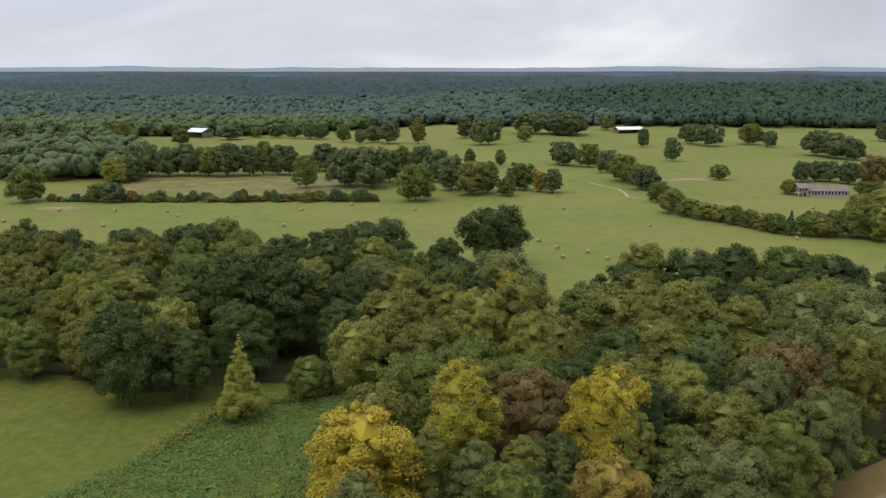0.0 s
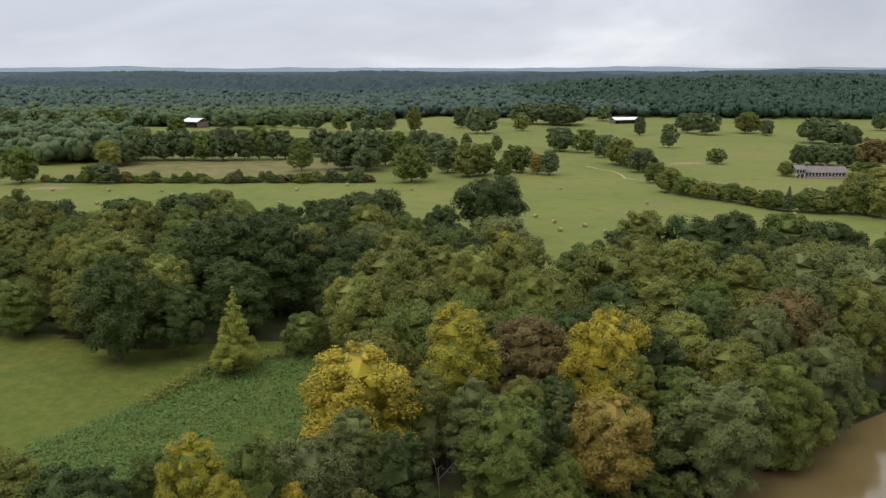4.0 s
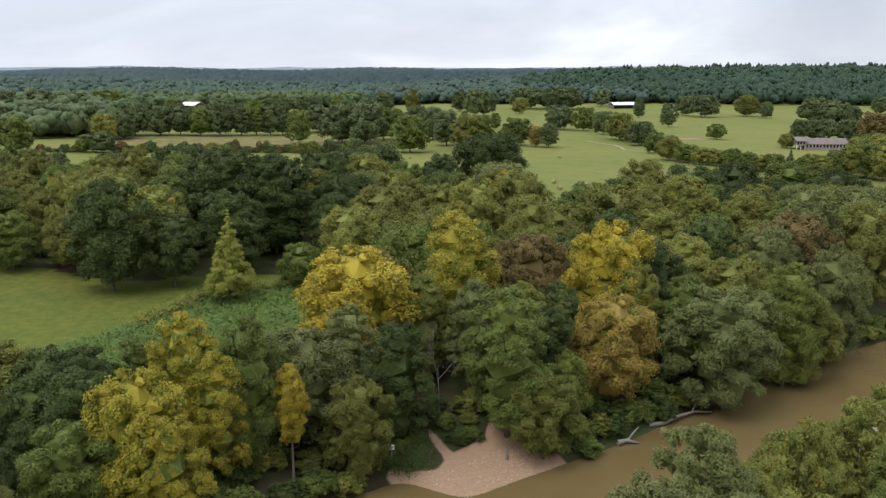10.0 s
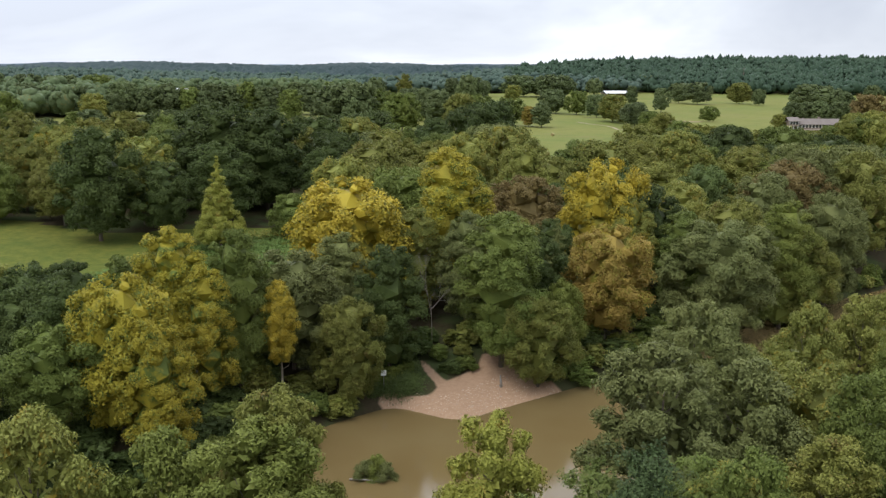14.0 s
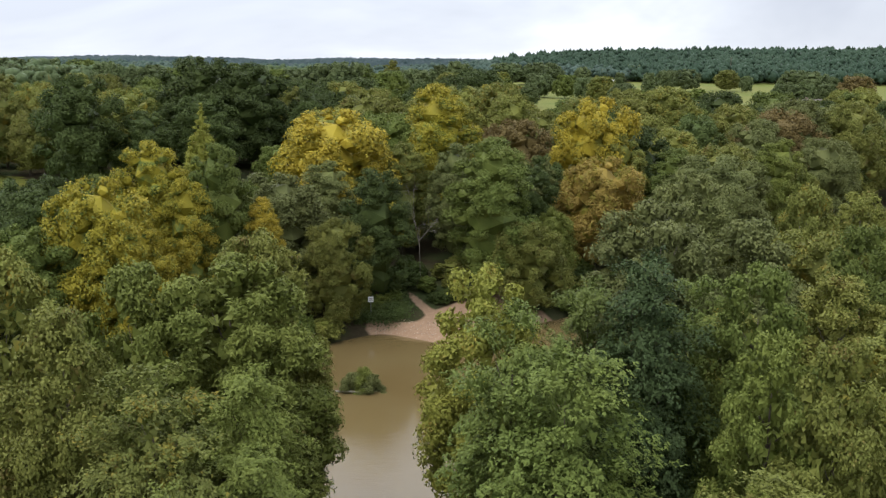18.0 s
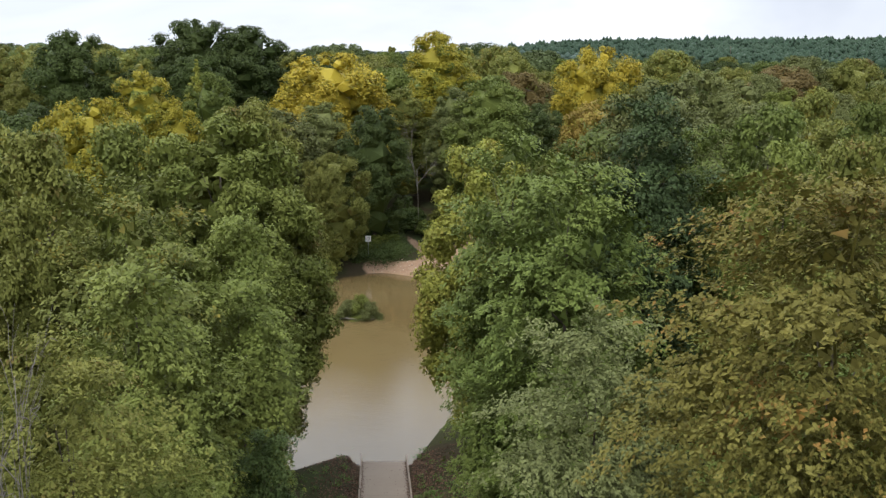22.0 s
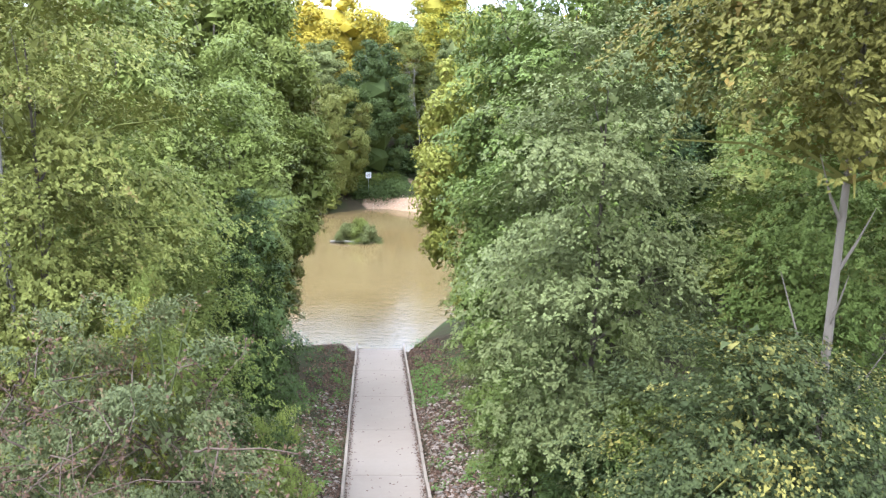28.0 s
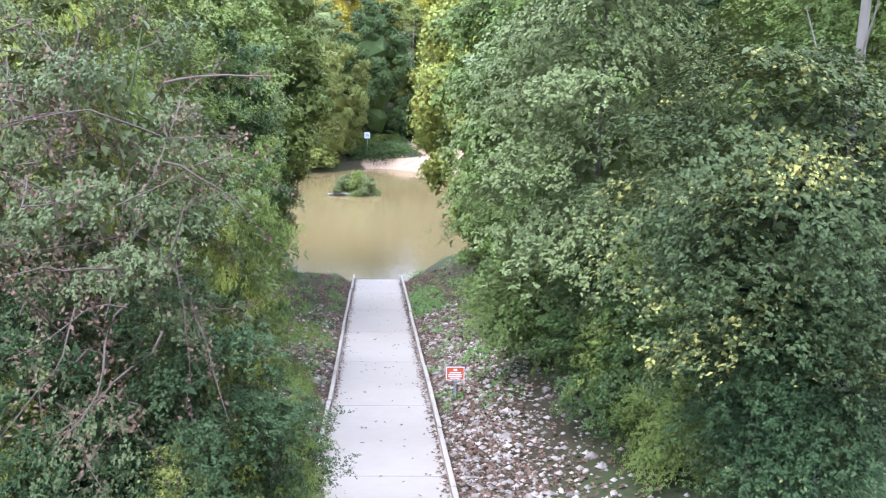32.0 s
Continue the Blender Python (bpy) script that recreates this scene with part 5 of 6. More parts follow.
tree("oak", "field", 120, 408, 19.2, 10.9, "green")
tree("oak", "field", 126, 400, 18.3, 11.8, "lime")
tree("oak", "field", 132, 394, 17.7, 10.6, "olive")
tree("oak", "field", 136, 388, 18.7, 9.4, "green")
tree("oak", "field", 141, 382, 17.7, 9.2, "green")
tree("shrub", "field", 145, 376, 17.2, 9.1, "olive")
tree("oak", "field", 149, 371, 17.9, 9.5, "green")
tree("cone", "field", 154, 367, 20.1, 7.9, "dark")
tree("oak", "field", 160, 366, 17.3, 9.8, "green")
tree("oak", "field", 167, 365, 17.6, 10.8, "olive")
tree("oak", "field", 174, 367, 19.6, 10.8, "green")
tree("oak", "field", 180, 365, 22.4, 12.3, "lime")
tree("oak", "field", 187, 365, 23.0, 13.7, "green")
tree("oak", "field", 191, 359, 23.9, 14.4, "olive")
tree("shrub", "field", 173, 388, 16.3, 10.4, "green")
tree("oak", "field", 196, 391, 23.8, 13.1, "olive")
tree("oak", "field", 210, 399, 25.1, 13.4, "lime")
tree("oak", "field", 183, 774, 29.1, 10.4, "dark")
tree("oak", "field", 180, 662, 29.4, 12.9, "dark")
tree("oak", "field", 236, 807, 31.2, 18.4, "dark")
tree("oak", "field", 247, 785, 32.1, 22.1, "dark")
tree("oak", "field", 294, 808, 31.7, 21.7, "olive")
tree("oak", "field", 303, 783, 26.3, 13.1, "dark")
tree("oak", "field", 182, 552, 20.2, 11.1, "green")
tree("oak", "field", 314, 710, 32.0, 22.9, "dark")
tree("oak", "field", 322, 691, 31.0, 24.1, "dark")
tree("oak", "field", 331, 678, 26.8, 15.5, "dark")
tree("oak", "field", 230, 538, 23.6, 11.6, "dark")
tree("oak", "field", 242, 544, 23.3, 12.4, "dark")
tree("oak", "field", 249, 540, 23.8, 13.0, "dark")
tree("oak", "field", 256, 530, 24.1, 14.2, "dark")
tree("oak", "field", 268, 520, 28.8, 19.5, "rust")
tree("oak", "field", 200, 484, 18.8, 9.1, "lime")
tree("oak", "field", 239, 468, 19.9, 12.6, "green")
tree("oak", "field", 445, 853, 28.9, 17.2, "dark")
tree("oak", "field", 119, 891, 35.0, 17.9, "dark")
tree("oak", "field", 262, 1063, 36.6, 18.5, "dark")
tree("oak", "field", 279, 1061, 36.7, 21.4, "dark")
tree("oak", "field", -327, 703, 38.2, 28.3, "dark")
tree("oak", "field", -288, 678, 37.4, 27.3, "dark")
tree("oak", "field", -356, 704, 38.1, 28.4, "dark")
tree("oak", "field", -287, 747, 37.5, 25.1, "green")
tree("oak", "field", -47, 1096, 34.7, 22.1, "dark")
tree("oak", "field", -18, 1132, 31.5, 18.2, "dark")


# --- the woods between them ---
def in_belt(x, y):
    d = across(x, y)
    return abs(x) < 0.58 * y + 14 and d > 4 and y < belt_back(x) and not inside(MEADOW, x, y) and not (d < 20 and abs(0.8 * x + 0.6 * y - 66) < 11)


MIX = [("oak", "dark"), ("oak", "dark"), ("oak", "dark"), ("oak", "green"), ("tall", "green"), ("oak", "olive"), ("tall", "dark"), ("oak", "olive"), ("oak", "lime")]
fill(MIX, "belt", grid(-180, 190, 150, 300, 10.5, in_belt), (15.5, 20), (11, 16), 0.36, 0.42)
fill([("oak", "dark"), ("oak", "green"), ("tall", "dark"), ("tall", "green"), ("willow", "dark"), ("oak", "dark"), ("willow", "olive")], "bank", grid(-110, 110, 60, 150, 7.5, lambda x, y: in_belt(x, y) and (x > -18 or y < 98 + 0.25 * (x + 18))), (11, 16.5), (7, 10.5), 0.34, 0.6)


def near_wood(x, y):
    u, s = 0.8 * x + 0.6 * y, -0.6 * x + 0.8 * y
    return s < float(near_shore(u)) - 1.0 and abs(x) < 0.56 * y + 6 and abs(x - float(ramp_x(y))) > 7.0 and y > 8


NEAR = [("oak", "olive"), ("oak", "fresh"), ("tall", "green"), ("oak", "lime"), ("oak", "fresh"), ("oak", "olive"), ("tall", "lime"), ("willow", "grey")]
fill([("oak", "olive"), ("oak", "green"), ("tall", "green"), ("oak", "grey")], "close", grid(-24, 22, 18, 27, 5.2, near_wood), (10, 14), (4.4, 5.8), 0.34, 0.6)
fill(NEAR, "near", grid(-60, 40, 27, 56, 5.6, near_wood), (11, 16.5), (5.5, 7.5), 0.34, 0.55)
fill(NEAR, "bank", grid(10, 110, 40, 110, 7.0, lambda x, y: near_wood(x, y) and y > 50), (12, 18), (6.5, 9), 0.36, 0.55)


# --- undergrowth on the banks ---
def shore_spots(side, u0, u1, step, skip):
    rng = np.random.default_rng(41 if side > 0 else 43)
    spots = []
    for u in np.arange(u0, u1, step):
        if skip[0] < u < skip[1]:
            continue
        u2 = u + rng.uniform(-0.4, 0.4) * step
        s2 = (float(far_shore(u2)) + rng.uniform(0.6, 3.2)) if side > 0 else (float(near_shore(u2)) - rng.uniform(0.4, 3.0))
        spots.append((0.8 * u2 - 0.6 * s2, 0.6 * u2 + 0.8 * s2))
    return spots


SHRUBS = [("shrub", "green"), ("shrub", "dark"), ("shrub", "olive"), ("shrub", "fresh")]
fill(SHRUBS, "low", shore_spots(1, -10, 190, 2.6, (53, 80)), (1.8, 3.6), (3.0, 5.0), 0.16, 0.3, "along the far shore")
fill(SHRUBS, "low", shore_spots(-1, -20, 150, 3.2, (22, 38)), (2.2, 4.5), (3.0, 4.6), 0.16, 0.3, "along the near shore")
def under(x, y):
    d, u = across(x, y), 0.8 * x + 0.6 * y
    return 3 < d < 19 and not (54 < u < 81 and d < 15) and abs(x) < 0.56 * y + 6


fill(SHRUBS[:3] + SHRUBS[1:2], "low", grid(-75, 75, 55, 160, 4.6, under), (1.6, 3.4), (3.6, 5.4), 0.10, 0.3, "under the riverside trees")
for x, y, h, w, c in ((-7.4, 107.6, 2.0, 3.4, "green"), (-5.4, 108.9, 1.7, 3.0, "fresh"), (-3.7, 110.4, 1.6, 2.8, "green"), (-5.8, 111.6, 2.2, 3.2, "dark"), (-3.9, 113.0, 1.5, 2.6, "green"), (2.6, 112.6, 1.5, 3.2, "dark"), (4.8, 113.4, 1.7, 3.2, "green"),
                      (0.9, 116.4, 2.0, 3.0, "green"), (4.4, 117.2, 1.6, 2.8, "olive"), (-9.6, 106.0, 2.4, 3.6, "dark"), (15.6, 110.6, 2.4, 3.4, "dark"), (19.5, 113.5, 2.4, 3.6, "green"), (-1.0, 121.5, 2.2, 3.4, "dark")):
    tree("shrub", "belt", x, y, ground_z(x, y) + h, w, c, 0.3, "beside the beach")


# --- the boat ramp ---
ramp_root = tagged(new("boat_ramp"), "pale concrete boat ramp running down into the river", "boat ramp", kind="structure")


def run_of(y0, y1, half0, half1, up0, up1, n=5):
    """A strip that follows the ramp, between two sideways distances and two heights above it."""
    v, q = [], []
    for y in np.linspace(y0, y1, n):
        c, z = float(ramp_x(y)), float(ramp_z(y))
        v += [(c + half0, y, z + up0), (c + half0, y, z + up1), (c + half1, y, z + up1), (c + half1, y, z + up0)]
    for i in range(n - 1):
        o = 4 * i
        q += [(o + k, o + (k + 1) % 4, o + 4 + (k + 1) % 4, o + 4 + k) for k in range(4)]
    q += [(0, 3, 2, 1), (4 * n - 4, 4 * n - 3, 4 * n - 2, 4 * n - 1)]
    return Pieces().add(v, q)


joints = [-3.0, 5.0, 12.5, 18.0, 23.6, 29.2, 34.8, 40.4, 46.0, 51.6, 57.0]
for a, b in zip(joints, joints[1:]):
    part("slab", run_of(a + 0.008, b - 0.008, -1.45, 1.45, -0.2, 0.0).mesh("slab"), CONCRETE, ramp_root)
kerb_rng = np.random.default_rng(5)
for side in (-1, 1):
    y = 2.0
    while y < 52:
        b = y + float(kerb_rng.uniform(3.2, 4.2))
        j = float(kerb_rng.uniform(-0.02, 0.02))
        part("kerb", run_of(y, b - 0.03, side * 1.46 + j, side * 1.575 + j, -0.15, 0.15 + j, 4).mesh("kerb"), KERB, ramp_root, "weathered brown kerb rail")
        y = b

# fallen leaves and dirt along the kerbs
lr = np.random.default_rng(15)
n = 2600
ly = 6 + 46 * lr.uniform(size=n)
edge = np.where(lr.uniform(size=n) < 0.6, 1, -1)
off = np.where(lr.uniform(size=n) < 0.9, edge * (1.44 - np.abs(lr.normal(0, 0.09, n))), lr.uniform(-1.4, 1.4, n))
at = np.stack((ramp_x(ly) + off, ly, ramp_z(ly) + 0.012), 1)
v, q = leaf_faces(lr, at, np.tile((0.0, 0.15, 1.0), (n, 1)) + 0.12 * lr.normal(size=(n, 3)), 0.10, 0.065)
tagged(part("fallen_leaves", Pieces().add(v, q).mesh("fallen_leaves"), LITTER), "brown fallen leaves along the ramp kerbs", "leaf litter", kind="stuff")


# --- stones on the slopes beside the ramp ---
def stone_mesh(rng, name="stone"):
    v = ICO_V * rng.uniform(0.72, 1.12, (12, 1)) * np.array((1.0, rng.uniform(0.7, 1.0), rng.uniform(0.45, 0.75)))
    return mesh_of(name, v, (), ICO_F)


sr = np.random.default_rng(21)
STONES = [stone_mesh(sr) for _ in range(8)]
for m in STONES:
    m.materials.append(STONE)
riprap = tagged(new("riprap"), "pale broken stones on the slopes beside the ramp", "stones", kind="structure")
count = 0
while count < 290:
    y = 8 + 24 * sr.uniform() ** 1.2
    side = 1 if sr.uniform() < 0.68 else -1
    d = 1.72 + abs(sr.normal(0, 1.5)) if side > 0 else 1.72 + abs(sr.normal(0, 0.9))
    if d > (5.2 if side > 0 else 3.4):
        continue
    x = float(ramp_x(y)) + side * d
    r = float(np.clip(sr.lognormal(-2.5, 0.45), 0.045, 0.30)) * (1.25 if y < 14 else 0.9)
    ob = part("stone", STONES[count % 8], None, riprap)
    ob.matrix_basis = Matrix.LocRotScale((x, y, ground_z(x, y) + 0.18 * r), Euler((sr.uniform(-0.4, 0.4), sr.uniform(-0.4, 0.4), sr.uniform(0, 6.28))), (r, r, r))
    count += 1
n = 9000
yy = 6 + 34 * sr.uniform(size=n) ** 1.35
side = np.where(sr.uniform(size=n) < 0.68, 1, -1)
dd = 1.68 + np.abs(sr.normal(0, 1.5, n)) * np.where(side > 0, 1.0, 0.7)
xx = ramp_x(yy) + side * dd
rr = np.clip(sr.lognormal(-2.95, 0.42, n), 0.022, 0.15)
vv = OCT_V[None] * sr.uniform(0.75, 1.2, (n, 6, 1)) * np.array((1, 0.85, 0.6)) * rr[:, None, None] + np.stack((xx, yy, land(xx, yy) + 0.2 * rr), 1)[:, None]
tagged(part("rubble", mesh_of("rubble", vv.reshape(-1, 3), (), (OCT_F[None] + 6 * np.arange(n)[:, None, None]).reshape(-1, 3)), STONE), "small pale rubble on the ramp slopes", "rubble", kind="stuff")
# brown leaves between them
n = 21000
yy = 6 + 47 * sr.uniform(size=n)
side = np.where(sr.uniform(size=n) < 0.55, 1, -1)
xx = ramp_x(yy) + side * (1.62 + np.abs(sr.normal(0, 1.35, n)))
at = np.stack((xx, yy, land(xx, yy) + 0.03), 1)
v, q = leaf_faces(sr, at, np.tile((0.0, 0.0, 1.0), (n, 1)) + 0.35 * sr.normal(size=(n, 3)), 0.15, 0.10)
tagged(part("dead_leaves", Pieces().add(v, q).mesh("dead_leaves"), LITTER), "dry reddish-brown leaves between the stones", "leaf litter", kind="stuff")


def herbs(name, label, mat, spots, reach, height, leaves, leaf, seed):
    """Low green growth: many blades round each spot."""
    rng = np.random.default_rng(seed)
    s = np.asarray(spots, float)
    at = np.repeat(s, leaves, 0) + rng.normal(0, reach, (len(s) * leaves, 2))
    z = land(at[:, 0], at[:, 1]) + rng.uniform(0.02, 1, len(at)) * height
    v, q = leaf_faces(rng, np.stack((at[:, 0], at[:, 1], z), 1), np.tile((0.0, -0.3, 1.0), (len(at), 1)) + 0.5 * rng.normal(size=(len(at), 3)), leaf, leaf * 0.55)
    return tagged(part(name, Pieces().add(v, q).mesh(name), mat), label, "undergrowth", kind="stuff")


hr = np.random.default_rng(33)
spots = []
for _ in range(150):
    y = hr.uniform(22, 54)
    sgn = 1 if hr.uniform() < 0.5 else -1
    spots.append((float(ramp_x(y)) + sgn * (1.9 + abs(hr.normal(0.8, 1.2))), y))
herbs("weeds", "green weeds among the stones of the ramp slopes", LEAF["weed"], spots, 0.16, 0.3, 26, 0.13, 34)
spots = [(float(ramp_x(y)) + 1.9 + 0.5 * k, y) for y in np.arange(39, 46, 0.9) for k in range(3)]
herbs("bank_grass", "low green grass near the water's edge", LEAF["weed"], spots, 0.25, 0.3, 26, 0.17, 35)
br0 = np.random.default_rng(37)
spots = [(x, y) for x, y in br0.uniform((-9, 104.5), (-1.2, 113.5), (420, 2)) if across(x, y) > 2.2 and x < -1.8 - 0.1 * (y - 104) + br0.normal(0, 0.5)]
herbs("bank_herbs", "thick green herbs on the slope beside the beach", LEAF["dark"], spots, 0.6, 1.2, 34, 0.28, 38)


# --- sign beside the ramp ---
def sign(name, label, x, y, foot, panel_z, w, h, mat, bars, rim=None):
    root = tagged(new(name), label, "sign")
    root.matrix_basis = pose(x, y, 0, 0, 0, 2)
    part("post", Pieces().box(-0.035, 0.02, foot - 0.3, 0.035, 0.05, panel_z + 0.4 * h).box(-0.035, 0.02, foot - 0.3, -0.022, 0.075, panel_z + 0.4 * h).box(0.022, 0.02, foot - 0.3, 0.035, 0.075, panel_z + 0.4 * h).mesh("post"), STEEL, root, "galvanised steel post")
    b = Pieces().box(-w / 2, 0.0, panel_z - h / 2, w / 2, 0.016, panel_z + h / 2)
    face = part("panel", b.mesh("panel"), mat, root)
    if rim:
        r = Pieces()
        e = 0.018
        for x0, z0, x1, z1 in ((-w / 2, -h / 2, w / 2, -h / 2 + e), (-w / 2, h / 2 - e, w / 2, h / 2), (-w / 2, -h / 2 + e, -w / 2 + e, h / 2 - e), (w / 2 - e, -h / 2 + e, w / 2, h / 2 - e)):
            r.box(x0, -0.006, panel_z + z0, x1, -0.002, panel_z + z1)
        part("rim", r.mesh("rim"), rim, face, "white painted rim")
    for z0, half, thick in bars:
        part("text_bar", Pieces().box(-half, -0.006, panel_z + z0 - thick, half, -0.002, panel_z + z0 + thick).mesh("text_bar"), rim or TIMBER, face)
    return root


sx, sy = 1.16, 24.0
sign("warning_sign", "small orange-red warning sign with white lettering beside the ramp", sx, sy, ground_z(sx, sy), 4.80, 0.54, 0.42, SIGN_RED,
     ((0.115, 0.05, 0.03), (0.03, 0.17, 0.014), (-0.03, 0.20, 0.014), (-0.085, 0.20, 0.014), (-0.14, 0.15, 0.014)), SIGN_WHITE)
sign("notice_sign", "small white notice sign on the far bank", -6.5, 106.2, ground_z(-6.5, 106.2), 3.75, 0.7, 0.75, SIGN_WHITE, ((0.12, 0.2, 0.03), (-0.02, 0.24, 0.02), (-0.14, 0.24, 0.02)))

# --- beach pebbles, driftwood, the bush in the river ---
pr = np.random.default_rng(51)
n = 1700
uu, dd = pr.uniform(57, 79, n), pr.uniform(-0.8, 6.5, n)
s2 = far_shore(uu) + dd
xx, yy = 0.8 * uu - 0.6 * s2, 0.6 * uu + 0.8 * s2
rr = np.clip(pr.lognormal(-2.9, 0.45, n), 0.03, 0.2)
vv = OCT_V[None] * pr.uniform(0.7, 1.15, (n, 6, 1)) * np.array((1, 0.85, 0.55)) * rr[:, None, None] + np.stack((xx, yy, land(xx, yy) + 0.15 * rr), 1)[:, None]
tagged(part("pebbles", mesh_of("pebbles", vv.reshape(-1, 3), (), (OCT_F[None] + 6 * np.arange(n)[:, None, None]).reshape(-1, 3)), PEBBLE), "pale pebbles on the small river beach", "pebbles", kind="stuff")


def driftwood(label, points, radius, forks=()):
    p = Pieces().tube(points, [radius * f for f in np.linspace(1.3, 0.45, len(points))], 7)
    root = tagged(part("driftwood_log", p.mesh("driftwood_log", True), DEAD), label, "log", "driftwood on the far shore")
    for f in forks:
        part("branch", Pieces().tube(f, [radius * 0.6, radius * 0.45, radius * 0.2], 6).mesh("branch", True), DEAD, root)
    return root


driftwood("long bleached driftwood log lying in the river", [(32.0, 120.6, 0.5), (34.8, 121.6, 0.45), (37.5, 123.6, 0.7), (40.6, 125.6, 0.6), (43.6, 126.2, 0.25)], 0.28, [[(40.0, 125.3, 0.6), (41.2, 126.8, 1.6), (42.2, 128.2, 2.9)]])
driftwood("bleached root stump at the water's edge", [(26.0, 114.6, 0.4), (27.5, 115.2, 0.5), (29.2, 115.0, 0.15)], 0.34, [[(27.6, 115.2, 0.5), (28.6, 116.2, 1.2), (29.6, 117.0, 1.8)]])
driftwood("grey snapped stump standing on the beach", [(9.2, 108.2, 0.2), (9.3, 108.3, 1.3), (9.2, 108.3, 2.6)], 0.2)
driftwood("thin stick lying on the beach pebbles", [(3.0, 104.6, 0.35), (4.0, 104.2, 0.36), (5.0, 104.3, 0.34)], 0.07)
mud = Pieces().add(ICO_V * (2.3, 1.3, 0.45) + (-6.2, 84.2, -0.16), (), ICO_F)
tagged(part("mud_bar", mud.mesh("mud_bar", True), TIMBER), "small muddy bar with snagged roots in the river", "mud bar")
for x, y, h, w, c in ((-7.3, 84.2, 1.9, 3.2, "grey"), (-5.2, 84.0, 1.8, 3.0, "grey"), (-6.2, 84.8, 2.3, 3.0, "fresh")):
    tree("shrub", "near", x, y, h, w, c, 0.3, "on the river bar")
driftwood("snagged branch beside the bush in the river", [(-9.0, 83.6, 0.1), (-7.4, 83.2, 0.25), (-5.6, 83.0, 0.1)], 0.09)

# thick creeping weeds beside the meadow
wr = np.random.default_rng(61)
spots = []
while len(spots) < 2700:
    x, y = wr.uniform(-77, -3), wr.uniform(104, 190)
    if inside(WEEDS, x, y):
        spots.append((x, y))
herbs("creeping_weeds", "dense creeping green weeds beside the meadow", LEAF["weed"], spots, 0.9, 0.8, 14, 0.55, 62)
spots = []
for t in np.linspace(0, 1, 60):
    x, y = np.interp(t, (0, 0.5, 1), (-57, -49, -24)), np.interp(t, (0, 0.5, 1), (153, 172, 184))
    spots += [(x + wr.normal(0, 1.0), y + wr.normal(0, 1.0)) for _ in range(4)]
herbs("meadow_brush", "yellowing brush along the meadow's edge", LEAF["lime"], spots, 0.7, 1.7, 14, 0.6, 63)


# --- hay bales ---
def bale():
    root = new("hay_bale")
    ang = np.linspace(0, 2 * np.pi, 21)[:-1]
    p = Pieces()
    prof = ((-0.75, 0.70), (-0.68, 0.78), (-0.2, 0.80), (0.25, 0.79), (0.68, 0.78), (0.75, 0.70))
    v = [(x, r * math.cos(a), 0.74 + r * math.sin(a)) for x, r in prof for a in ang]
    k = np.arange(20)
    q = np.concatenate([np.stack((i * 20 + k, i * 20 + (k + 1) % 20, (i + 1) * 20 + (k + 1) % 20, (i + 1) * 20 + k), 1) for i in range(5)])
    part("roll", p.add(v, q).mesh("roll", True), HAY, root)
    for x in (-0.75, 0.75):
        v = [(x, 0, 0.74)] + [(x, 0.70 * math.cos(a), 0.74 + 0.70 * math.sin(a)) for a in ang]
        part("end", Pieces().add(v, (), np.stack((np.zeros(20, int), 1 + k, 1 + (k + 1) % 20), 1)).mesh("end"), HAY_END, root)
    return tagged(root, "round rolled hay bale lying in the green field", "hay bale", "hay bales in the field")


BALES = ((62, 429), (95, 381), (40, 345), (46, 332), (46, 316), (57, 325), (63, 314), (153, 358), (192, 432), (-192, 416), (-164, 416), (-138, 416), (-129, 403),
         (-104, 400), (-72, 423), (-27, 403), (-14, 423), (-48, 439), (-205, 387), (-73, 380), (-155, 378), (0, 333), (157, 300))
first = None
br = np.random.default_rng(71)
for x, y in BALES:
    m = Matrix.LocRotScale((x, y, ground_z(x, y) - 0.03), Euler((0, 0, float(br.uniform(0, 3.1)))), None)
    if first is None:
        first = bale()
        first.matrix_basis = m
    else:
        copy_thing(first, m)


# --- farm buildings ---
def gable(p, x0, x1, y0, y1, eave, ridge, over=0.5, thick=0.18):
    """A pitched roof slab along x."""
    ym = (y0 + y1) / 2
    for ya, yb in ((y0 - over, ym), (y1 + over, ym)):
        low_ = eave - over * (ridge - eave) / (ym - y0)
        v = [(x, y, z + dz) for x in (x0 - over, x1 + over) for y, z in ((ya, low_), (yb, ridge)) for dz in (0, thick)]
        p.add(v, [(0, 1, 3, 2), (4, 6, 7, 5), (0, 4, 5, 1), (2, 3, 7, 6), (1, 5, 7, 3), (0, 2, 6, 4)])
    return p


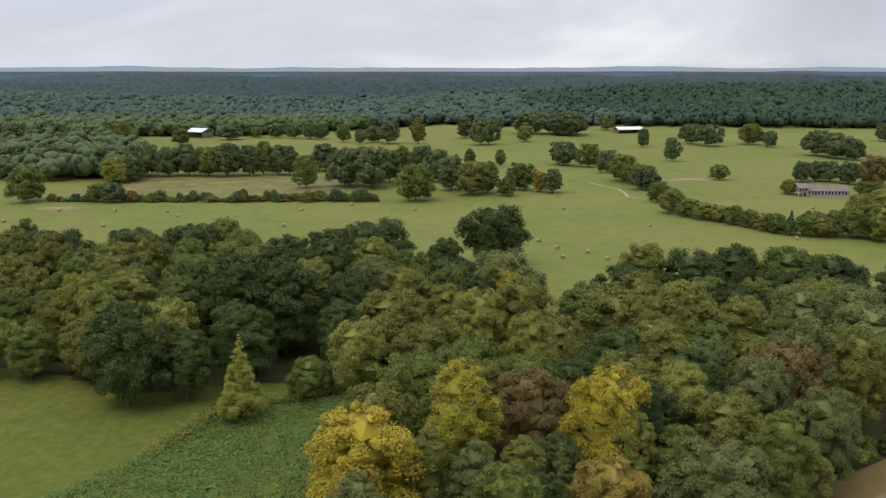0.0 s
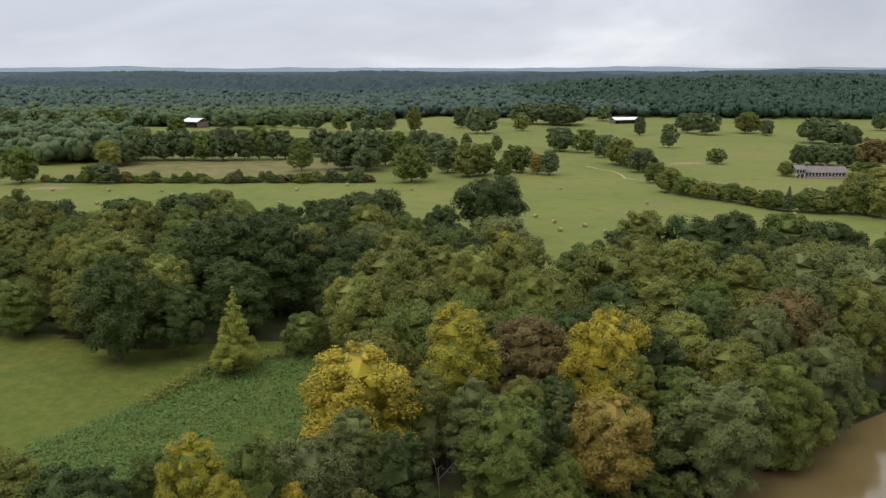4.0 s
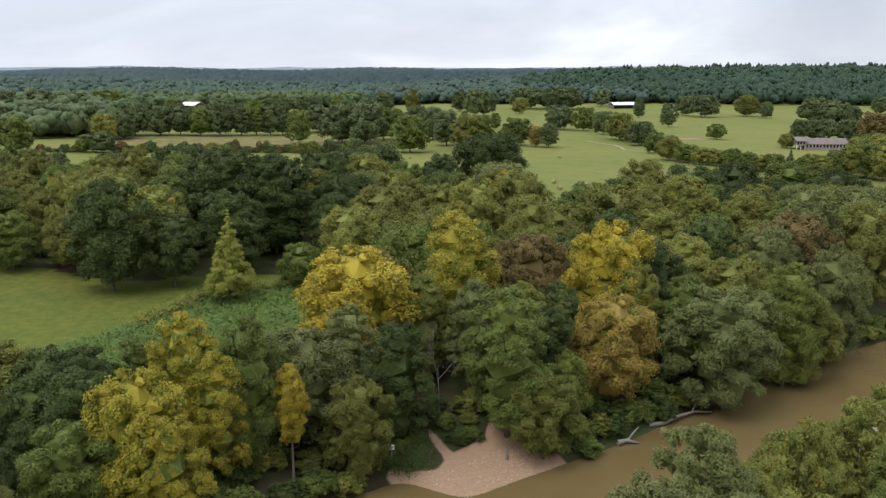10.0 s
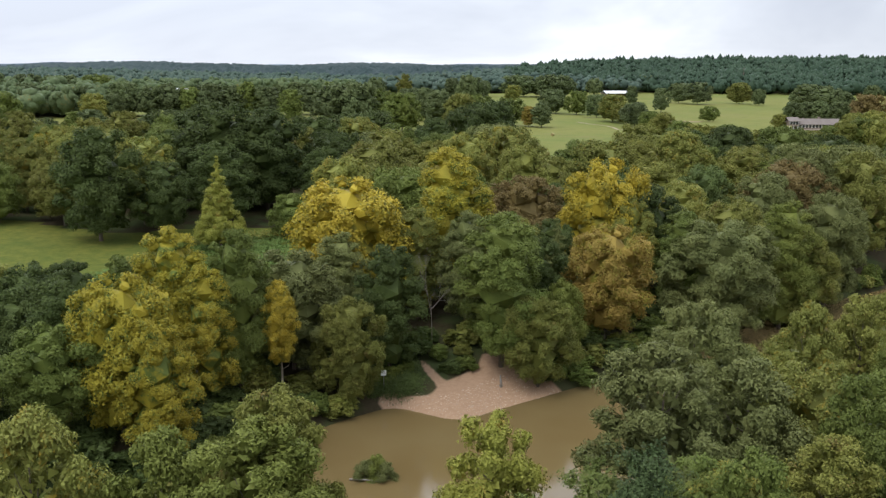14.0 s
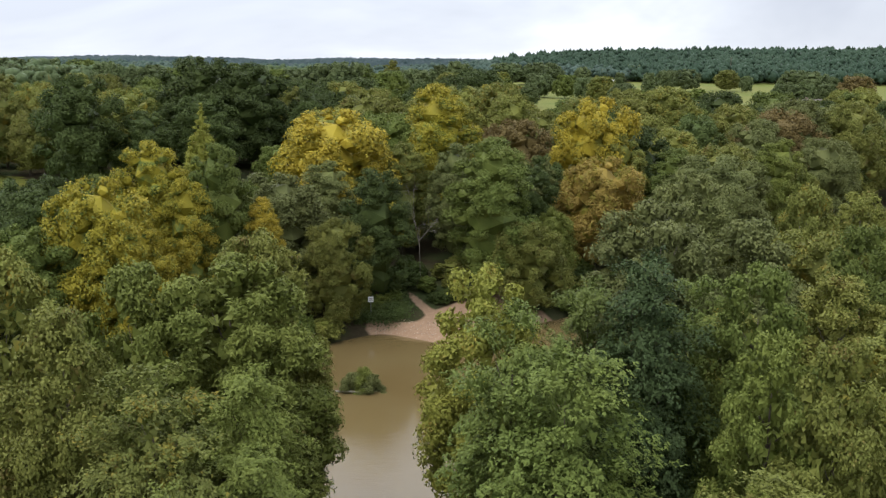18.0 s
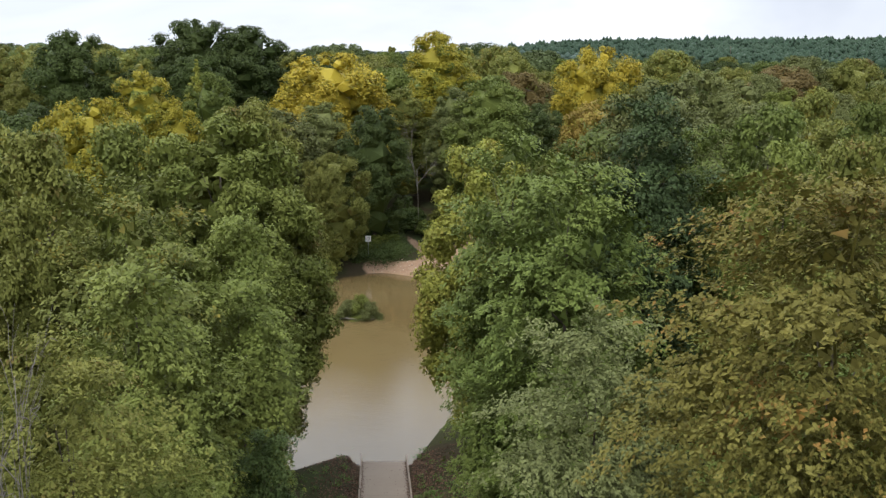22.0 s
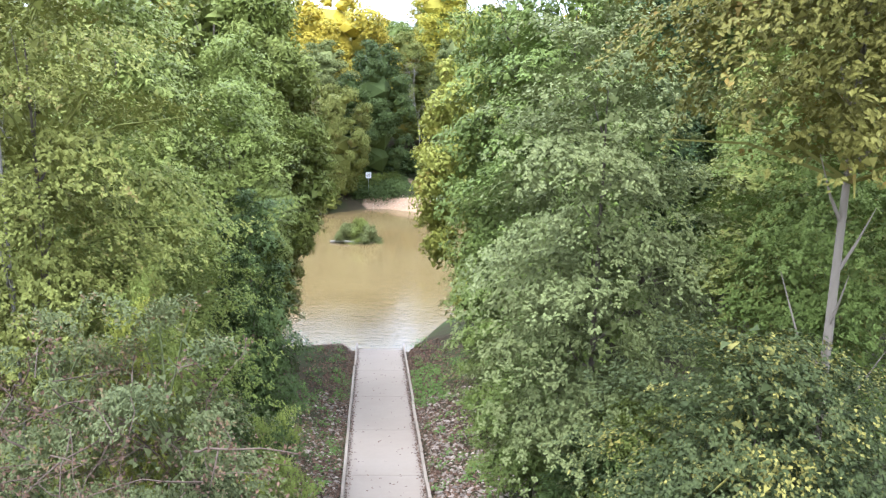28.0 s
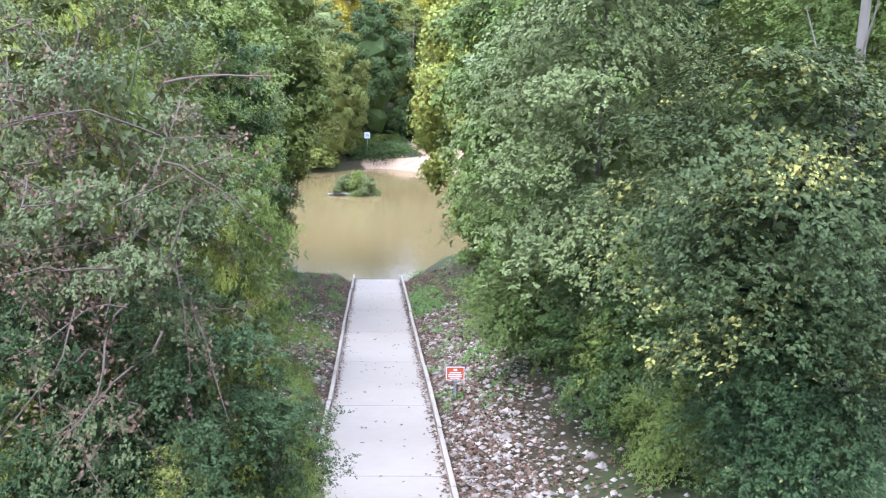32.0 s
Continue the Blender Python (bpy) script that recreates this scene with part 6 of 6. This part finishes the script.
def house(x, y, turn):
    root = tagged(new("farmhouse"), "long low brick ranch house with a grey shingle roof", "house")
    root.matrix_basis = pose(x, y, ground_z(x, y) - 0.2, 0, 0, turn)
    part("wall", Pieces().box(-9.5, -4.5, 0, 14, 4.5, 3.6).mesh("wall"), BRICK, root)
    part("wall", Pieces().box(-14.5, -6.0, 2.6, -9.4, 3.5, 5.2).mesh("wall"), BRICK, root)
    roof = part("roof", gable(Pieces(), -9.6, 14, -4.5, 4.5, 3.6, 6.2, 0.7).mesh("roof"), ROOF_SHINGLE, root, "grey shingle roof")
    part("chimney", Pieces().box(3.2, -0.2, 5.2, 4.4, 1.2, 7.2).mesh("chimney"), BRICK, roof)
    part("chimney", Pieces().box(-5.5, 0.2, 5.2, -4.8, 1.0, 6.8).mesh("chimney"), BRICK, roof)
    part("roof", gable(Pieces(), -14.5, -9.0, -6.0, 3.5, 5.2, 7.0, 0.6).mesh("roof"), ROOF_SHINGLE, root)
    for px in (-14.3, -12.0, -9.7):
        part("porch_post", Pieces().box(px - 0.12, -6.0, -0.2, px + 0.12, -5.76, 2.7).mesh("porch_post"), WHITE, root)
    for i in range(3):
        w = part("window", Pieces().box(-14.2 + 1.6 * i, -6.06, 3.4, -12.9 + 1.6 * i, -5.99, 4.8).mesh("window"), GLASS, root)
        part("frame", Pieces().box(-14.3 + 1.6 * i, -6.08, 3.3, -14.2 + 1.6 * i, -6.0, 4.9).box(-12.9 + 1.6 * i, -6.08, 3.3, -12.8 + 1.6 * i, -6.0, 4.9).mesh("frame"), WHITE, w)
    for i in range(12):
        wx = -8.6 + 1.85 * i
        w = part("window", Pieces().box(wx, -4.56, 1.5, wx + 1.25, -4.49, 3.1).mesh("window"), GLASS, root)
        part("frame", Pieces().box(wx - 0.12, -4.58, 1.4, wx, -4.5, 3.2).box(wx + 1.25, -4.58, 1.4, wx + 1.37, -4.5, 3.2).box(wx, -4.58, 3.1, wx + 1.25, -4.5, 3.2).mesh("frame"), WHITE, w)
    part("terrace", Pieces().box(-9, -8.5, -0.4, 14, -4.6, 0.7).mesh("terrace"), BRICK, root, "low stone terrace wall")
    return root


def barn(x, y, turn, length, depth, eave, ridge, label):
    root = tagged(new("open_barn"), label, "barn", "open barns in the pastures")
    root.matrix_basis = pose(x, y, ground_z(x, y) - 0.2, 0, 0, turn)
    h = length / 2
    part("roof", gable(Pieces(), -h, h, -depth / 2, depth / 2, eave, ridge, 0.8).mesh("roof"), ROOF_METAL, root, "pale galvanised metal roof")
    for px in np.linspace(-h + 0.2, h - 0.2, 6):
        for py in (-depth / 2, depth / 2):
            part("post", Pieces().box(px - 0.12, py - 0.12, 0, px + 0.12, py + 0.12, eave).mesh("post"), TIMBER, root)
    part("back_wall", Pieces().box(-h, depth / 2 - 0.1, 0, h, depth / 2 + 0.05, eave).mesh("back_wall"), TIMBER, root)
    for sx_ in (-1, 1):
        part("side_wall", Pieces().box(sx_ * h - 0.08, -depth / 2, 0.4, sx_ * h + 0.08, depth / 2, eave - 0.1).mesh("side_wall"), TIMBER, root)
    return root


house(217, 480, -4)
barn(203, 930, 12, 29, 16, 4.2, 6.6, "open cattle barn with a pale metal roof")
barn(-248, 866, -25, 19, 17, 6.6, 9.6, "open hay barn with a pale metal roof")

# farm track, and a power pole by the far wood
track = Pieces()
pts = [(93, 534), (99, 520), (106, 507), (107, 492), (105, 474), (112, 462)]
for (ax, ay), (bx, by) in zip(pts, pts[1:]):
    v = []
    for t in np.linspace(0, 1, 5):
        cx, cy = ax + (bx - ax) * t, ay + (by - ay) * t
        for o in (-0.85, 0.85):
            v.append((cx + o, cy, ground_z(cx + o, cy) + 0.12))
    track.add(v, [(2 * i, 2 * i + 1, 2 * i + 3, 2 * i + 2) for i in range(4)])
tagged(part("farm_track", track.mesh("farm_track", True), LITTER_PATH), "pale gravel farm track through the pasture", "track", kind="structure")


def bare_patch(label, x, y, rx, ry, seed):
    """A scuffed, irregular sheet of bare soil on the grass."""
    rng = np.random.default_rng(seed)
    ring = [1.0 + 0.28 * math.sin(2 * a + seed) + 0.18 * math.sin(5 * a) + rng.uniform(-0.12, 0.12) for a in np.linspace(0, 6.28, 29)[:-1]]
    v = []
    for f in (0.0, 0.5, 1.0):
        for i, k in enumerate(ring):
            a = i * 2 * math.pi / 28
            px_, py_ = x + f * k * rx * math.cos(a), y + f * k * ry * math.sin(a)
            v.append((px_, py_, ground_z(px_, py_) + (0.16 if f < 1 else -0.02)))
    k = np.arange(28)
    q = np.concatenate([np.stack((28 * i + k, 28 * i + (k + 1) % 28, 28 * i + 28 + (k + 1) % 28, 28 * i + 28 + k), 1) for i in (0, 1)])
    tagged(part("bare_patch", Pieces().add(v, q).mesh("bare_patch", True), SOIL), label, "bare soil", kind="structure")


bare_patch("trampled patch of bare tan soil in the pasture", 165, 553, 13, 5.5, 2)
bare_patch("bare brown soil at the field's edge", -197, 424, 12, 3.2, 5)
pole = tagged(new("power_pole"), "tall bare wooden power pole by the wood", "pole")
px, py = 402, 1096
pole.matrix_basis = pose(px, py, ground_z(px, py))
part("shaft", Pieces().tube([(0, 0, -1), (0, 0, 14), (0, 0, 26)], [0.35, 0.3, 0.2], 8).mesh("shaft"), TIMBER, pole)
part("crossarm", Pieces().box(-1.6, -0.12, 24, 1.6, 0.12, 24.3).mesh("crossarm"), TIMBER, pole)


# --- dry vines and bare twigs that hang over the thickets beside the ramp ---
def vines(name, label, seed, x, y, z, spread, count, leaves):
    rng = np.random.default_rng(seed)
    root = tagged(new(name), label, "vines", "dry vines beside the ramp")
    root.location = (x, y, z)
    spots = []
    for _ in range(count):
        a = rng.uniform(0, 6.28)
        r = spread * rng.uniform(0.6, 1.0)
        q = np.array((r * math.cos(a), r * math.sin(a) * 0.9, rng.uniform(-3.5, 1.0)))
        d = np.array((rng.normal(0, 0.7), rng.normal(-0.2, 0.5), rng.normal(0.1, 0.5)))
        pts = [q]
        for _ in range(7):
            d = d + rng.normal(0, 0.32, 3) + (0, 0, -0.16)
            q = q + d / np.linalg.norm(d) * rng.uniform(0.18, 0.36)
            pts.append(q)
        w = rng.uniform(0.006, 0.020)
        part("stem", Pieces().tube(pts, np.linspace(w, w * 0.4, len(pts)), 4).mesh("stem", True), VINE_STEM, root)
        spots += pts[2:]
    if leaves:
        at = np.repeat(np.array(spots), leaves, 0)
        at = at + rng.normal(0, 0.07, at.shape)
        v, q = leaf_faces(rng, at, rng.normal(size=at.shape), 0.07, 0.04)
        part("dead_foliage", Pieces().add(v, q).mesh("dead_foliage"), DRY_LEAF, root, "curled brown dead leaves")
    return root


vines("dry_vines", "dry brown vines with curled leaves over a thicket", 81, -4.2, 11.0, 13.4, 1.6, 70, 9)
vines("dry_vines", "dry brown vines with curled leaves over a thicket", 82, -5.7, 11.8, 12.6, 1.8, 46, 8)
